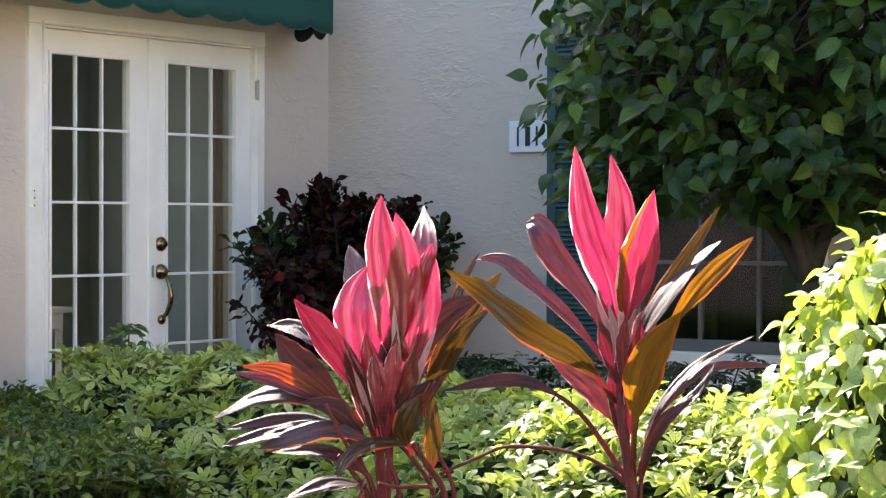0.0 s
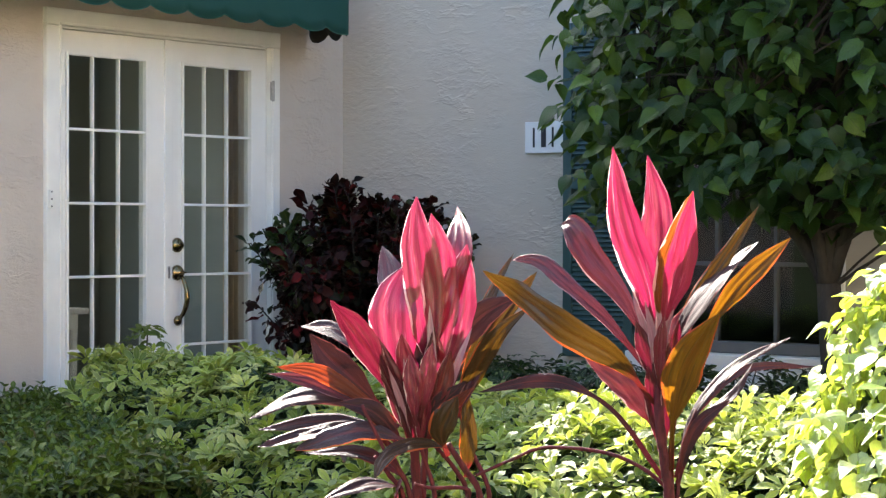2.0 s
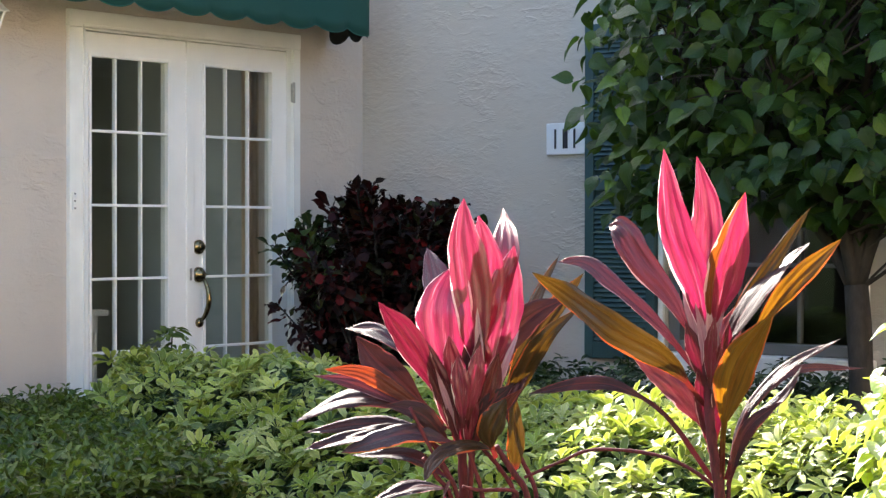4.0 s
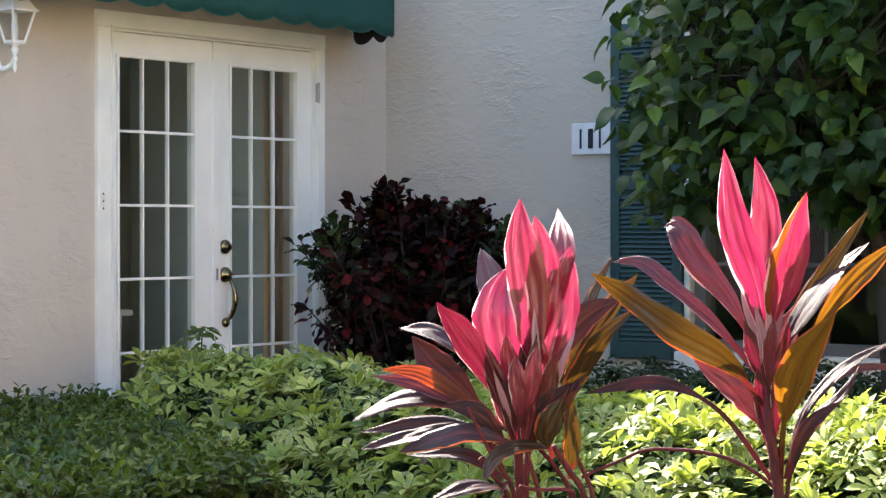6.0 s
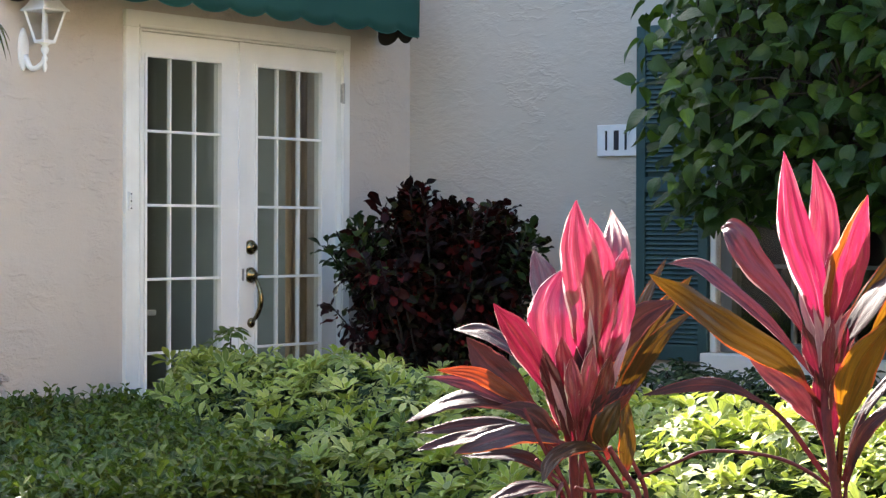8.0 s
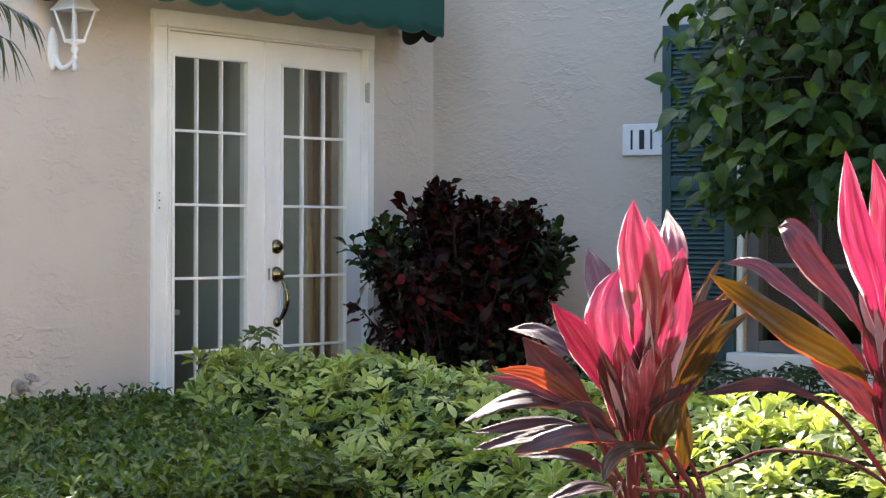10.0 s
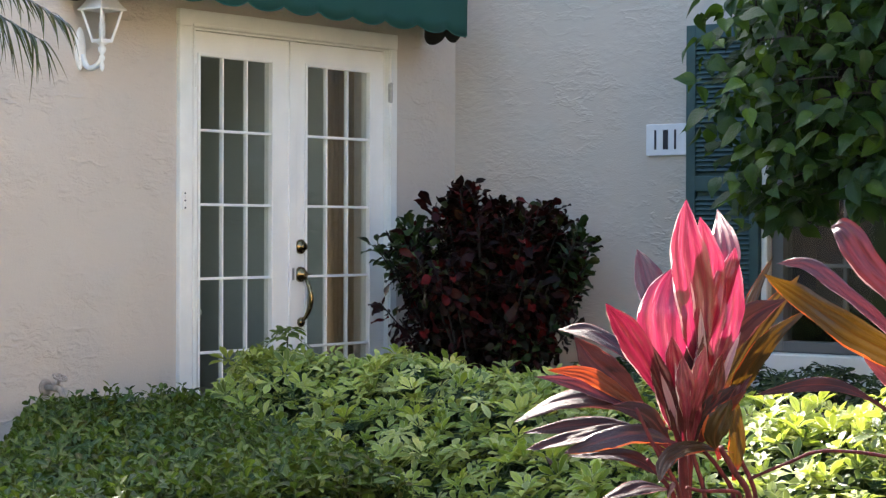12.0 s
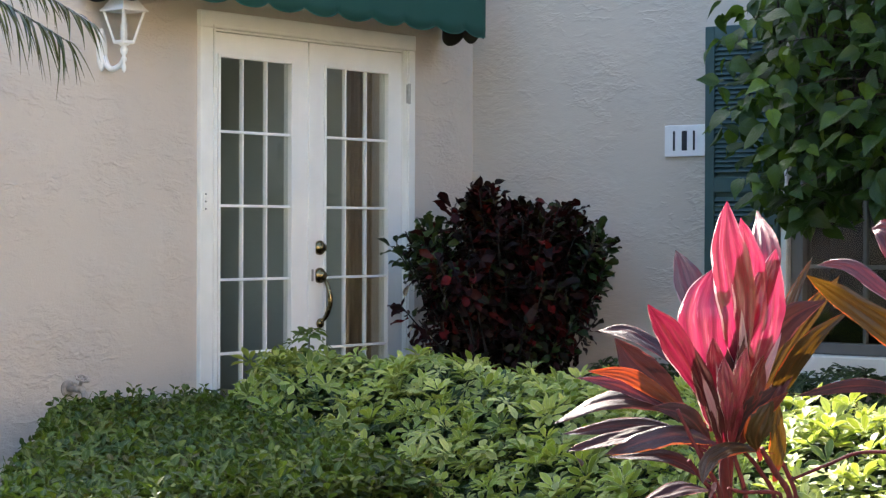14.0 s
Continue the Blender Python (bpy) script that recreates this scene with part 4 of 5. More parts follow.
def blade(plant, spine, width, look_of, face, flat=0.0, stalk=0.14):
    """One long ti leaf along its spine from base to tip, in metres to the right, up and away."""
    n, across = 30, 16
    line = glide([RIGHT * p[0] + UP * p[1] + AWAY * p[2] for p in spine], n)
    out = (RIGHT * face[0] + UP * face[1] - AWAY * face[2]).normalized()
    fold, wave, phase, twist = ti_rng.uniform(0.15, 0.4), ti_rng.uniform(0.03, 0.07), ti_rng.uniform(0, 6.28), ti_rng.uniform(-0.25, 0.25)
    uneven, sway, hook = ti_rng.uniform(0.04, 0.14), ti_rng.uniform(-0.05, 0.05), ti_rng.uniform(-0.2, 0.2)
    roll, pleat, buckle = ti_rng.uniform(0.3, 0.7), ti_rng.uniform(0.05, 0.09), ti_rng.uniform(0.06, 0.13)
    widest = ti_rng.uniform(0.95, 1.2)
    if look_of == "bronze":
        widest *= 0.8
    if look_of in ("pink", "sunset", "red", "mauve"):
        wave, buckle, uneven = wave * 1.7, buckle * 1.5, uneven * 1.3
    if flat:
        fold, wave, twist, buckle, pleat = 0.14, 0.05, 0.0, 0.05 * flat, 0.03 + 0.02 * flat
    if look_of in ("dark", "darkw", "darkrim"):
        pleat, buckle = pleat * 0.35, buckle * 0.6
    vs, fs, uv = [], [], []
    for i, p in enumerate(line):
        s = i / n
        way = (line[min(i + 1, n)] - line[max(i - 1, 0)]).normalized()
        side = way.cross(out).normalized()
        up = side.cross(way)
        side, up = side * math.cos(twist * s) + up * math.sin(twist * s), up * math.cos(twist * s) - side * math.sin(twist * s)
        body = max(0.0, (s - stalk) / (1 - stalk))
        w = 0.011 / width * (1 - body) + math.sin(math.pi * body ** widest) ** 0.9 * (1 - 0.12 * body) if s < 1 else 0.01
        half = width / 2 * max(w, 0.02)
        p = p + side * width * (sway * math.sin(math.pi * s) + hook * max(0.0, s - 0.72) ** 2 * 6)
        for k in range(across + 1):
            u = k / across * 2 - 1
            lift = fold * abs(u) ** 1.3 * half - roll * max(0.0, abs(u) - 0.45) ** 2 * half + pleat * half * math.sin(u * 11 + phase + 2.5 * s)
            lift += (wave * width * abs(u) * math.sin(phase + 9 * s + (2 if u > 0 else 0)) + buckle * half * math.sin(3.1 * u + 12 * s + phase) * math.sin(7 * s + 2 * phase + u)) * (w > 0.2)
            edge = 1 + uneven * math.sin(phase * 2 + 5.3 * s + (1.9 if u > 0 else 0)) + 0.03 * math.sin(31 * s + phase)
            vs.append(tuple(p + side * (u * half * edge) + up * lift))
            uv.append((k / across, s))
        if i:
            a, b = (i - 1) * (across + 1), i * (across + 1)
            fs += [(a + k, a + k + 1, b + k + 1, b + k) for k in range(across)]
    ob = new("leaf", leaf_mesh("leaf", (np.array(vs), fs, uv), TI[look_of]))
    ob.parent = plant
    ob["label"] = TI_LABEL[look_of]


def red_plant_leaves_a(plant):
    blade(plant, ((0.015, 0.2, 0.2), (-0.009, 0.321, 0.272), (-0.03, 0.424, 0.36)), 0.065, 'mauve', (-.3, 0, 1), .1, 0.1)
    blade(plant, ((0.104, 0.203, 0.145), (0.128, 0.325, 0.15), (0.139, 0.423, 0.165), (0.139, 0.513, 0.27)), 0.071, 'pink', (-.45, .75, .5), 2, 0.14)
    blade(plant, ((0.087, 0.179, 0.128), (0.089, 0.277, 0.126), (0.091, 0.387, 0.126), (0.082, 0.494, 0.13)), 0.082, 'pink', (.1, .1, 1), 0, 0.14)
    blade(plant, ((0.075, 0.131, 0.125), (0.068, 0.241, 0.112), (0.048, 0.399, 0.112), (0.039, 0.53, 0.118)), 0.088, 'pink', (-.2, .15, 1), 0, 0.14)
    blade(plant, ((0.091, 0.106, 0.125), (0.113, 0.216, 0.13), (0.134, 0.326, 0.133), (0.158, 0.427, 0.135)), 0.088, 'pink', (.1, 0, 1), 0, 0.14)
    blade(plant, ((0.02, 0.07, 0.125), (0.003, 0.18, 0.115), (-0.007, 0.29, 0.118), (0.018, 0.386, 0.165)), 0.114, 'pink', (-.2, .1, 1), .4, 0.14)
    blade(plant, ((0.038, 0.063, 0.13), (0.027, 0.144, 0.109), (0.011, 0.237, 0.095)), 0.05, 'pink', (-.2, .2, 1), 0, 0.1)
    blade(plant, ((0.057, 0.069, 0.13), (0.065, 0.168, 0.123), (0.057, 0.274, 0.137)), 0.042, 'dark', (.3, .1, 1), 0, 0.1)
    blade(plant, ((0.054, 0.065, 0.116), (0.071, 0.151, 0.095), (0.088, 0.251, 0.088)), 0.035, 'red', (.3, .1, 1), 0, 0.1)
    blade(plant, ((0.017, 0.034, 0.116), (-0.027, 0.151, 0.093), (-0.083, 0.244, 0.055), (-0.137, 0.308, 0.02)), 0.064, 'red', (-.6, .3, 1), 0, 0.14)
    blade(plant, ((0.006, 0.085, 0.165), (-0.065, 0.183, 0.207), (-0.147, 0.239, 0.26), (-0.218, 0.24, 0.31)), 0.05, 'dark', (.6, .3, .8), 0, 0.18)
    blade(plant, ((-0.007, 0.05, 0.144), (-0.084, 0.122, 0.158), (-0.146, 0.177, 0.172), (-0.188, 0.23, 0.186)), 0.071, 'dark', (-.5, .6, .6), 0, 0.18)
    blade(plant, ((0.002, 0.046, 0.116), (-0.099, 0.114, 0.109), (-0.172, 0.157, 0.095), (-0.253, 0.164, 0.088)), 0.032, 'orange', (-.1, .5, .9), 0, 0.14)
    blade(plant, ((0.005, 0.042, 0.13), (-0.102, 0.091, 0.13), (-0.188, 0.13, 0.13), (-0.279, 0.146, 0.13)), 0.037, 'mauve', (-.3, .8, .5), 0, 0.14)
    blade(plant, ((0.01, 0.034, 0.116), (-0.108, 0.091, 0.131), (-0.213, 0.095, 0.149), (-0.322, 0.046, 0.18)), 0.056, 'dark', (-.25, .8, .65), 1, 0.18)
    blade(plant, ((0.014, -0.006, 0.151), (-0.078, 0.033, 0.165), (-0.177, 0.038, 0.179), (-0.303, 0.016, 0.193)), 0.044, 'dark', (-.2, .8, .7), 1, 0.18)
    blade(plant, ((0.014, -0.014, 0.109), (-0.084, 0.025, 0.112), (-0.187, 0.015, 0.115), (-0.298, -0.015, 0.13)), 0.054, 'dark', (-.2, .85, .5), 0, 0.18)
    blade(plant, ((0.043, 0.002, 0.074), (-0.051, 0.029, 0.069), (-0.132, 0.015, 0.075), (-0.216, -0.018, 0.1)), 0.056, 'darkrim', (0, .7, .8), 0, 0.14)
    blade(plant, ((0.02, -0.079, 0.144), (-0.072, -0.03, 0.165), (-0.202, -0.031, 0.193)), 0.035, 'dark', (-.3, .8, .5), 0, 0.1)
    blade(plant, ((0.019, -0.092, 0.074), (-0.053, -0.08, 0.039), (-0.16, -0.115, 0.004)), 0.057, 'dark', (-.3, .85, .5), 0, 0.1)
    blade(plant, ((0.01, -0.139, 0.088), (0.004, -0.106, 0.067), (0.018, -0.067, 0.046)), 0.042, 'mauve', (-.5, .78, .4), 1, 0.1)
    blade(plant, ((0.147, -0.012, 0.095), (0.06, 0.005, 0.029), (-0.009, -0.011, -0.045), (-0.039, -0.05, -0.12)), 0.047, 'bronze', (-.2, .9, .5), 0, 0.18)
    blade(plant, ((0.107, 0.078, 0.172), (0.169, 0.217, 0.215), (0.214, 0.32, 0.251), (0.262, 0.408, 0.28)), 0.03, 'bronze', (-.6, .3, .9), 1, 0.18)
    blade(plant, ((0.063, 0.08, 0.144), (0.119, 0.196, 0.158), (0.187, 0.272, 0.172), (0.273, 0.318, 0.186)), 0.059, 'dark', (.3, .4, 1), 0, 0.18)
    blade(plant, ((0.113, 0.054, 0.165), (0.18, 0.194, 0.193), (0.252, 0.296, 0.214), (0.314, 0.365, 0.228)), 0.042, 'bronze', (.3, .5, .9), 0, 0.18)
    blade(plant, ((0.118, 0.019, 0.144), (0.168, 0.144, 0.109), (0.22, 0.236, 0.055), (0.289, 0.3, -0.01)), 0.043, 'bronze', (.3, .6, .8), 0, 0.18)
    blade(plant, ((0.056, 0.048, 0.102), (0.096, 0.136, 0.135), (0.16, 0.192, 0.2)), 0.039, 'orange', (.2, .4, 1), 0, 0.1)
    blade(plant, ((0.046, -0.014, 0.109), (0.086, 0.066, 0.095), (0.155, 0.134, 0.088)), 0.044, 'dark', (.3, .3, 1), 0, 0.1)
    blade(plant, ((0.115, -0.025, 0.074), (0.099, 0.027, 0.044), (0.116, 0.072, 0.038), (0.135, 0.106, 0.04)), 0.055, 'bronze', (.3, .0, 1), 0, 0.18)
    blade(plant, ((0.135, 0.064, 0.116), (0.163, 0.126, 0.109), (0.203, 0.177, 0.102)), 0.021, 'mauve', (-.3, .7, .6), 0, 0.1)
    blade(plant, ((0.154, -0.077, 0.13), (0.158, 0.021, 0.123), (0.151, 0.119, 0.116)), 0.037, 'bronze', (.3, .1, 1), 0, 0.1)
    blade(plant, ((0.039, -0.015, 0.116), (0.019, 0.073, 0.095), (0.005, 0.152, 0.088)), 0.032, 'red', (-.4, .2, 1), 0, 0.1)
    blade(plant, ((0.046, -0.002, 0.109), (0.041, 0.067, 0.088), (0.046, 0.134, 0.081)), 0.032, 'red', (-.1, .3, 1), 0, 0.1)
    blade(plant, ((0.056, -0.014, 0.109), (0.06, 0.061, 0.088), (0.067, 0.122, 0.081)), 0.032, 'pink', (.3, .2, 1), 0, 0.1)
    blade(plant, ((0.087, 0.119, 0.123), (0.084, 0.18, 0.116), (0.081, 0.247, 0.116)), 0.044, 'pink', (.4, .0, 1), 0, 0.1)
    blade(plant, ((0.1, 0.117, 0.144), (0.118, 0.203, 0.144), (0.14, 0.258, 0.144)), 0.032, 'red', (.3, .2, 1), 0, 0.1)
    blade(plant, ((0.032, 0.01, 0.109), (0.001, 0.121, 0.095), (-0.041, 0.23, 0.088)), 0.045, 'red', (-.3, .3, 1), 0, 0.1)
    blade(plant, ((0.02, -0.001, 0.102), (-0.041, 0.068, 0.074), (-0.119, 0.094, 0.06)), 0.043, 'dark', (-.4, .6, .7), 0, 0.1)
    blade(plant, ((0.062, 0.023, 0.102), (0.098, 0.122, 0.088), (0.122, 0.201, 0.081)), 0.04, 'red', (.4, .3, 1), 0, 0.1)
    blade(plant, ((0.067, 0.001, 0.081), (0.109, 0.07, 0.06), (0.168, 0.125, 0.046)), 0.029, 'orange', (.2, .3, 1), 0, 0.1)
    blade(plant, ((0.042, 0.009, 0.12), (0.034, 0.103, 0.09), (0.019, 0.183, 0.08)), 0.013, 'petiole', (-.4, .4, .8), 0, 0.1)
    blade(plant, ((0.034, -0.003, 0.12), (0.013, 0.091, 0.09), (-0.02, 0.177, 0.08)), 0.011, 'petiole', (-.4, .4, .8), 0, 0.1)
    blade(plant, ((0.044, 0.016, 0.11), (0.056, 0.104, 0.08), (0.073, 0.177, 0.08)), 0.012, 'petiole', (-.3, .4, .8), 0, 0.1)
    blade(plant, ((0.022, 0.053, 0.11), (-0.001, 0.127, 0.1), (-0.027, 0.212, 0.09)), 0.011, 'petiole', (-.4, .4, .8), 0, 0.1)
    blade(plant, ((0.046, 0.038, 0.08), (0.04, 0.124, 0.06), (0.033, 0.196, 0.06)), 0.038, 'pink', (-.2, .2, 1), 0, 0.1)
    blade(plant, ((0.055, 0.056, 0.08), (0.07, 0.148, 0.06), (0.079, 0.22, 0.06)), 0.035, 'pink', (.2, .2, 1), 0, 0.1)
    blade(plant, ((0.087, 0.145, 0.1), (0.08, 0.224, 0.09), (0.075, 0.297, 0.09)), 0.012, 'petiole', (-.4, .2, .9), 0, 0.1)
    blade(plant, ((0.099, 0.058, 0.12), (0.135, 0.168, 0.11), (0.166, 0.247, 0.12)), 0.013, 'petiole', (-.4, .5, .8), 0, 0.1)


def red_plant_leaves_b(plant):
    blade(plant, ((-0.02, 0.187, 0.04), (-0.04, 0.316, 0.008), (-0.092, 0.466, -0.033), (-0.119, 0.619, -0.06)), 0.068, 'pink', (-.3, .1, 1), 0, 0.14)
    blade(plant, ((-0.017, 0.232, 0.06), (-0.017, 0.372, 0.061), (-0.012, 0.489, 0.059), (-0.035, 0.608, 0.06)), 0.067, 'pink', (-.2, .2, 1), 0, 0.14)
    blade(plant, ((-0.011, 0.21, 0.03), (-0.007, 0.317, -0.032), (0.009, 0.426, -0.093), (0.034, 0.53, -0.15)), 0.081, 'sunset', (.2, 0, 1), 0, 0.14)
    blade(plant, ((-0.027, 0.186, 0.05), (-0.082, 0.307, 0.103), (-0.145, 0.388, 0.152), (-0.184, 0.457, 0.195), (-0.205, 0.465, 0.23)), 0.066, 'mauve', (-.4, .2, 1), 0, 0.14)
    blade(plant, ((-0.032, 0.162, 0.06), (-0.115, 0.262, 0.125), (-0.201, 0.34, 0.182), (-0.254, 0.385, 0.231), (-0.314, 0.388, 0.27)), 0.039, 'mauve', (-.2, .8, .6), 0, 0.14)
    blade(plant, ((-0.023, 0.095, 0.02), (-0.109, 0.19, -0.04), (-0.217, 0.254, -0.031), (-0.31, 0.326, 0.063), (-0.378, 0.368, 0.05)), 0.069, 'bronze', (-.2, -.6, 1), 0, 0.14)
    blade(plant, ((-0.023, 0.047, 0.04), (-0.078, 0.128, 0.05), (-0.172, 0.206, 0.06)), 0.062, 'mauve', (-.3, .4, 1), 0, 0.1)
    blade(plant, ((-0.001, 0.139, 0.05), (0.047, 0.292, 0.029), (0.114, 0.403, -0.02), (0.173, 0.504, -0.07)), 0.033, 'bronze', (-.4, .3, 1), 0, 0.18)
    blade(plant, ((0.001, 0.164, 0.03), (0.037, 0.27, -0.002), (0.096, 0.355, -0.026), (0.179, 0.431, -0.03)), 0.076, 'darkw', (-.45, .785, .38), 1.5, 0.14)
    blade(plant, ((0.006, 0.128, 0.04), (0.096, 0.265, 0.046), (0.169, 0.359, 0.027), (0.251, 0.436, 0.0)), 0.046, 'gold', (-.2, .4, 1), 0, 0.3)
    blade(plant, ((0.006, -0.053, 0.0), (-0.0, 0.08, -0.067), (0.018, 0.186, -0.121), (0.076, 0.295, -0.18)), 0.082, 'gold', (.2, 0, 1), 0, 0.3)
    blade(plant, ((0.017, -0.053, 0.0), (0.055, 0.078, 0.02), (0.14, 0.173, 0.04), (0.257, 0.232, 0.04)), 0.03, 'darkw', (-.35, .8, .5), 1, 0.14)
    blade(plant, ((0.026, -0.044, 0.02), (0.078, 0.058, 0.05), (0.145, 0.114, 0.07), (0.185, 0.175, 0.08)), 0.023, 'darkw', (-.3, .8, .5), 1, 0.14)
    blade(plant, ((0.02, -0.065, 0.0), (0.052, 0.046, -0.01), (0.124, 0.11, -0.02)), 0.028, 'dark', (-.1, .6, .8), 0, 0.1)
    blade(plant, ((-0.007, -0.057, 0.03), (-0.094, 0.066, 0.08), (-0.179, 0.123, 0.11), (-0.26, 0.135, 0.13), (-0.383, 0.111, 0.15)), 0.028, 'dark', (0, .5, 1), 0, 0.4)
    blade(plant, ((0.066, 0.063, 0.12), (0.182, 0.154, 0.2), (0.362, 0.155, 0.3)), 0.016, 'dark', (0, .5, 1), 0, 0.1)
    blade(plant, ((-0.018, 0.187, 0.03), (-0.014, 0.304, 0.02), (-0.014, 0.42, 0.01)), 0.028, 'pink', (-.7, .1, .7), 0, 0.1)
    blade(plant, ((-0.01, 0.163, 0.05), (0.035, 0.243, 0.08), (0.056, 0.301, 0.1)), 0.043, 'mauve', (.3, .3, 1), 0, 0.1)
    blade(plant, ((-0.018, 0.118, 0.03), (-0.042, 0.199, 0.03), (-0.062, 0.269, 0.03)), 0.033, 'red', (-.4, .3, 1), 0, 0.1)
    blade(plant, ((-0.019, 0.142, 0.02), (-0.028, 0.235, 0.01), (-0.039, 0.304, 0.0)), 0.024, 'pink', (-.7, .5, .7), 1, 0.1)
    blade(plant, ((-0.008, 0.118, 0.02), (0.005, 0.201, 0.0), (0.021, 0.27, -0.01)), 0.03, 'red', (.4, .2, 1), 0, 0.1)
    blade(plant, ((-0.016, 0.131, 0.01), (-0.016, 0.213, -0.01), (-0.012, 0.282, -0.02)), 0.026, 'pink', (-.3, .3, 1), 0, 0.1)
    blade(plant, ((-0.011, 0.001, 0.03), (-0.026, 0.095, 0.02), (-0.039, 0.177, 0.01)), 0.033, 'red', (-.3, .2, 1), 0, 0.1)
    blade(plant, ((-0.004, 0.013, 0.03), (-0.002, 0.108, 0.01), (0.003, 0.178, 0.0)), 0.028, 'red', (.3, .2, 1), 0, 0.1)
    blade(plant, ((-0.018, 0.118, 0.03), (-0.029, 0.229, 0.01), (-0.048, 0.31, 0.0)), 0.014, 'petiole', (-.4, .4, .8), 0, 0.1)
    blade(plant, ((-0.012, 0.13, 0.02), (-0.007, 0.23, 0.0), (0.011, 0.299, -0.01)), 0.015, 'petiole', (-.4, .4, .8), 0, 0.1)
    blade(plant, ((-0.023, 0.175, 0.04), (-0.051, 0.277, 0.04), (-0.069, 0.332, 0.05)), 0.012, 'petiole', (-.4, .4, .8), 0, 0.1)
    blade(plant, ((-0.018, 0.154, 0.01), (-0.018, 0.242, -0.01), (-0.023, 0.311, -0.02)), 0.014, 'petiole', (-.4, .3, .9), 0, 0.1)
    blade(plant, ((-0.001, 0.13, 0.02), (0.024, 0.221, 0.01), (0.046, 0.275, 0.01)), 0.014, 'petiole', (-.4, .5, .8), 0, 0.1)


def cane(plant, *points, radius=0.011):
    pts = [RIGHT * a + UP * b + AWAY * c for a, b, c in points]
    pts.insert(1, pts[0].lerp(pts[1], 0.8))
    line = [pts[0]] + glide(pts[1:], 6 * (len(pts) - 2))
    rad = [radius * (1 + 0.10 * math.sin(i * 2.1)) * (1 - 0.25 * i / len(line)) for i in range(len(line))]
    part("stem", tube(bmesh.new(), line, rad, 9), CANE, plant, "", True)


ti_a = thing("ti_plant", (3.978, -2.452, 0.639), "red ti plant with pink upright and dark drooping leaves", "plant", "red ti plants")
red_plant_leaves_a(ti_a)
cane(ti_a, (0.047, -0.665, 0.13), (0.047, -0.117, 0.13), (0.042, -0.004, 0.13), (0.04, 0.056, 0.14), (0.058, 0.153, 0.16), radius=.012)
cane(ti_a, (0.058, -0.673, 0.16), (0.06, -0.121, 0.16), (0.07, 0.028, 0.18), (0.089, 0.151, 0.18), radius=.008)
cane(ti_a, (0.081, -0.665, 0.13), (0.183, -0.113, 0.1), (0.146, -0.048, 0.09), (0.115, 0.002, 0.07), radius=.008)
cane(ti_a, (0.069, -0.665, 0.13), (0.158, -0.119, 0.15), (0.125, -0.055, 0.15), (0.088, -0.011, 0.14), radius=.006)
cane(ti_a, (0.069, -0.665, 0.13), (0.086, -0.111, 0.09), (0.065, -0.035, 0.08), (0.05, 0.013, 0.08), radius=.006)
cane(ti_a, (0.045, -0.665, 0.13), (0.019, -0.11, 0.08), (-0.011, -0.064, 0.07), (-0.041, -0.023, 0.06), radius=.006)
cane(ti_a, (0.045, -0.665, 0.13), (0.034, -0.113, 0.1), (0.001, -0.036, 0.09), (-0.041, 0.05, 0.08), radius=.006)
cane(ti_a, (0.045, -0.665, 0.13), (0.029, -0.094, 0.07), (-0.015, -0.019, 0.05), (-0.068, 0.087, 0.04), radius=.005)
cane(ti_a, (0.057, -0.665, 0.13), (0.205, -0.119, 0.15), (0.165, -0.018, 0.15), (0.141, 0.061, 0.15), radius=.006)
cane(ti_a, (0.057, -0.383, 0.13), (0.159, -0.099, 0.09), (0.079, -0.092, 0.07), (0.043, -0.083, 0.06), radius=.005)
ti_b = thing("ti_plant", (4.492, -2.196, 0.645), "tall red ti plant with pink and orange-lit leaves", "plant", "red ti plants")
red_plant_leaves_b(ti_b)
cane(ti_b, (0.012, -0.608, 0.0), (0.003, -0.09, 0.0), (-0.015, 0.039, 0.0), (-0.019, 0.13, 0.02), (-0.025, 0.245, 0.03), radius=.012)
cane(ti_b, (0.012, -0.573, 0.0), (0.01, -0.091, 0.01), (0.006, 0.005, 0.0), (0.015, 0.1, -0.03), radius=.006)
cane(ti_b, (0.016, -0.573, 0.0), (0.02, -0.09, 0.0), (0.033, 0.015, 0.01), (0.061, 0.084, 0.02), radius=.005)
cane(ti_b, (0.006, -0.457, 0.0), (0.003, -0.081, 0.02), (-0.097, -0.015, 0.05), (-0.239, -0.002, 0.1), (-0.313, -0.031, 0.13), (-0.389, -0.067, 0.15), radius=.0045)


# ---- hedges ----
def smooth_noise(x, y, seed, scale):
    return noise.noise(Vector((x / scale + seed * 7.3, y / scale - seed * 3.1, seed)))


def between(x, *pairs):
    return float(np.interp(x, [a for a, _ in pairs], [b for _, b in pairs]))


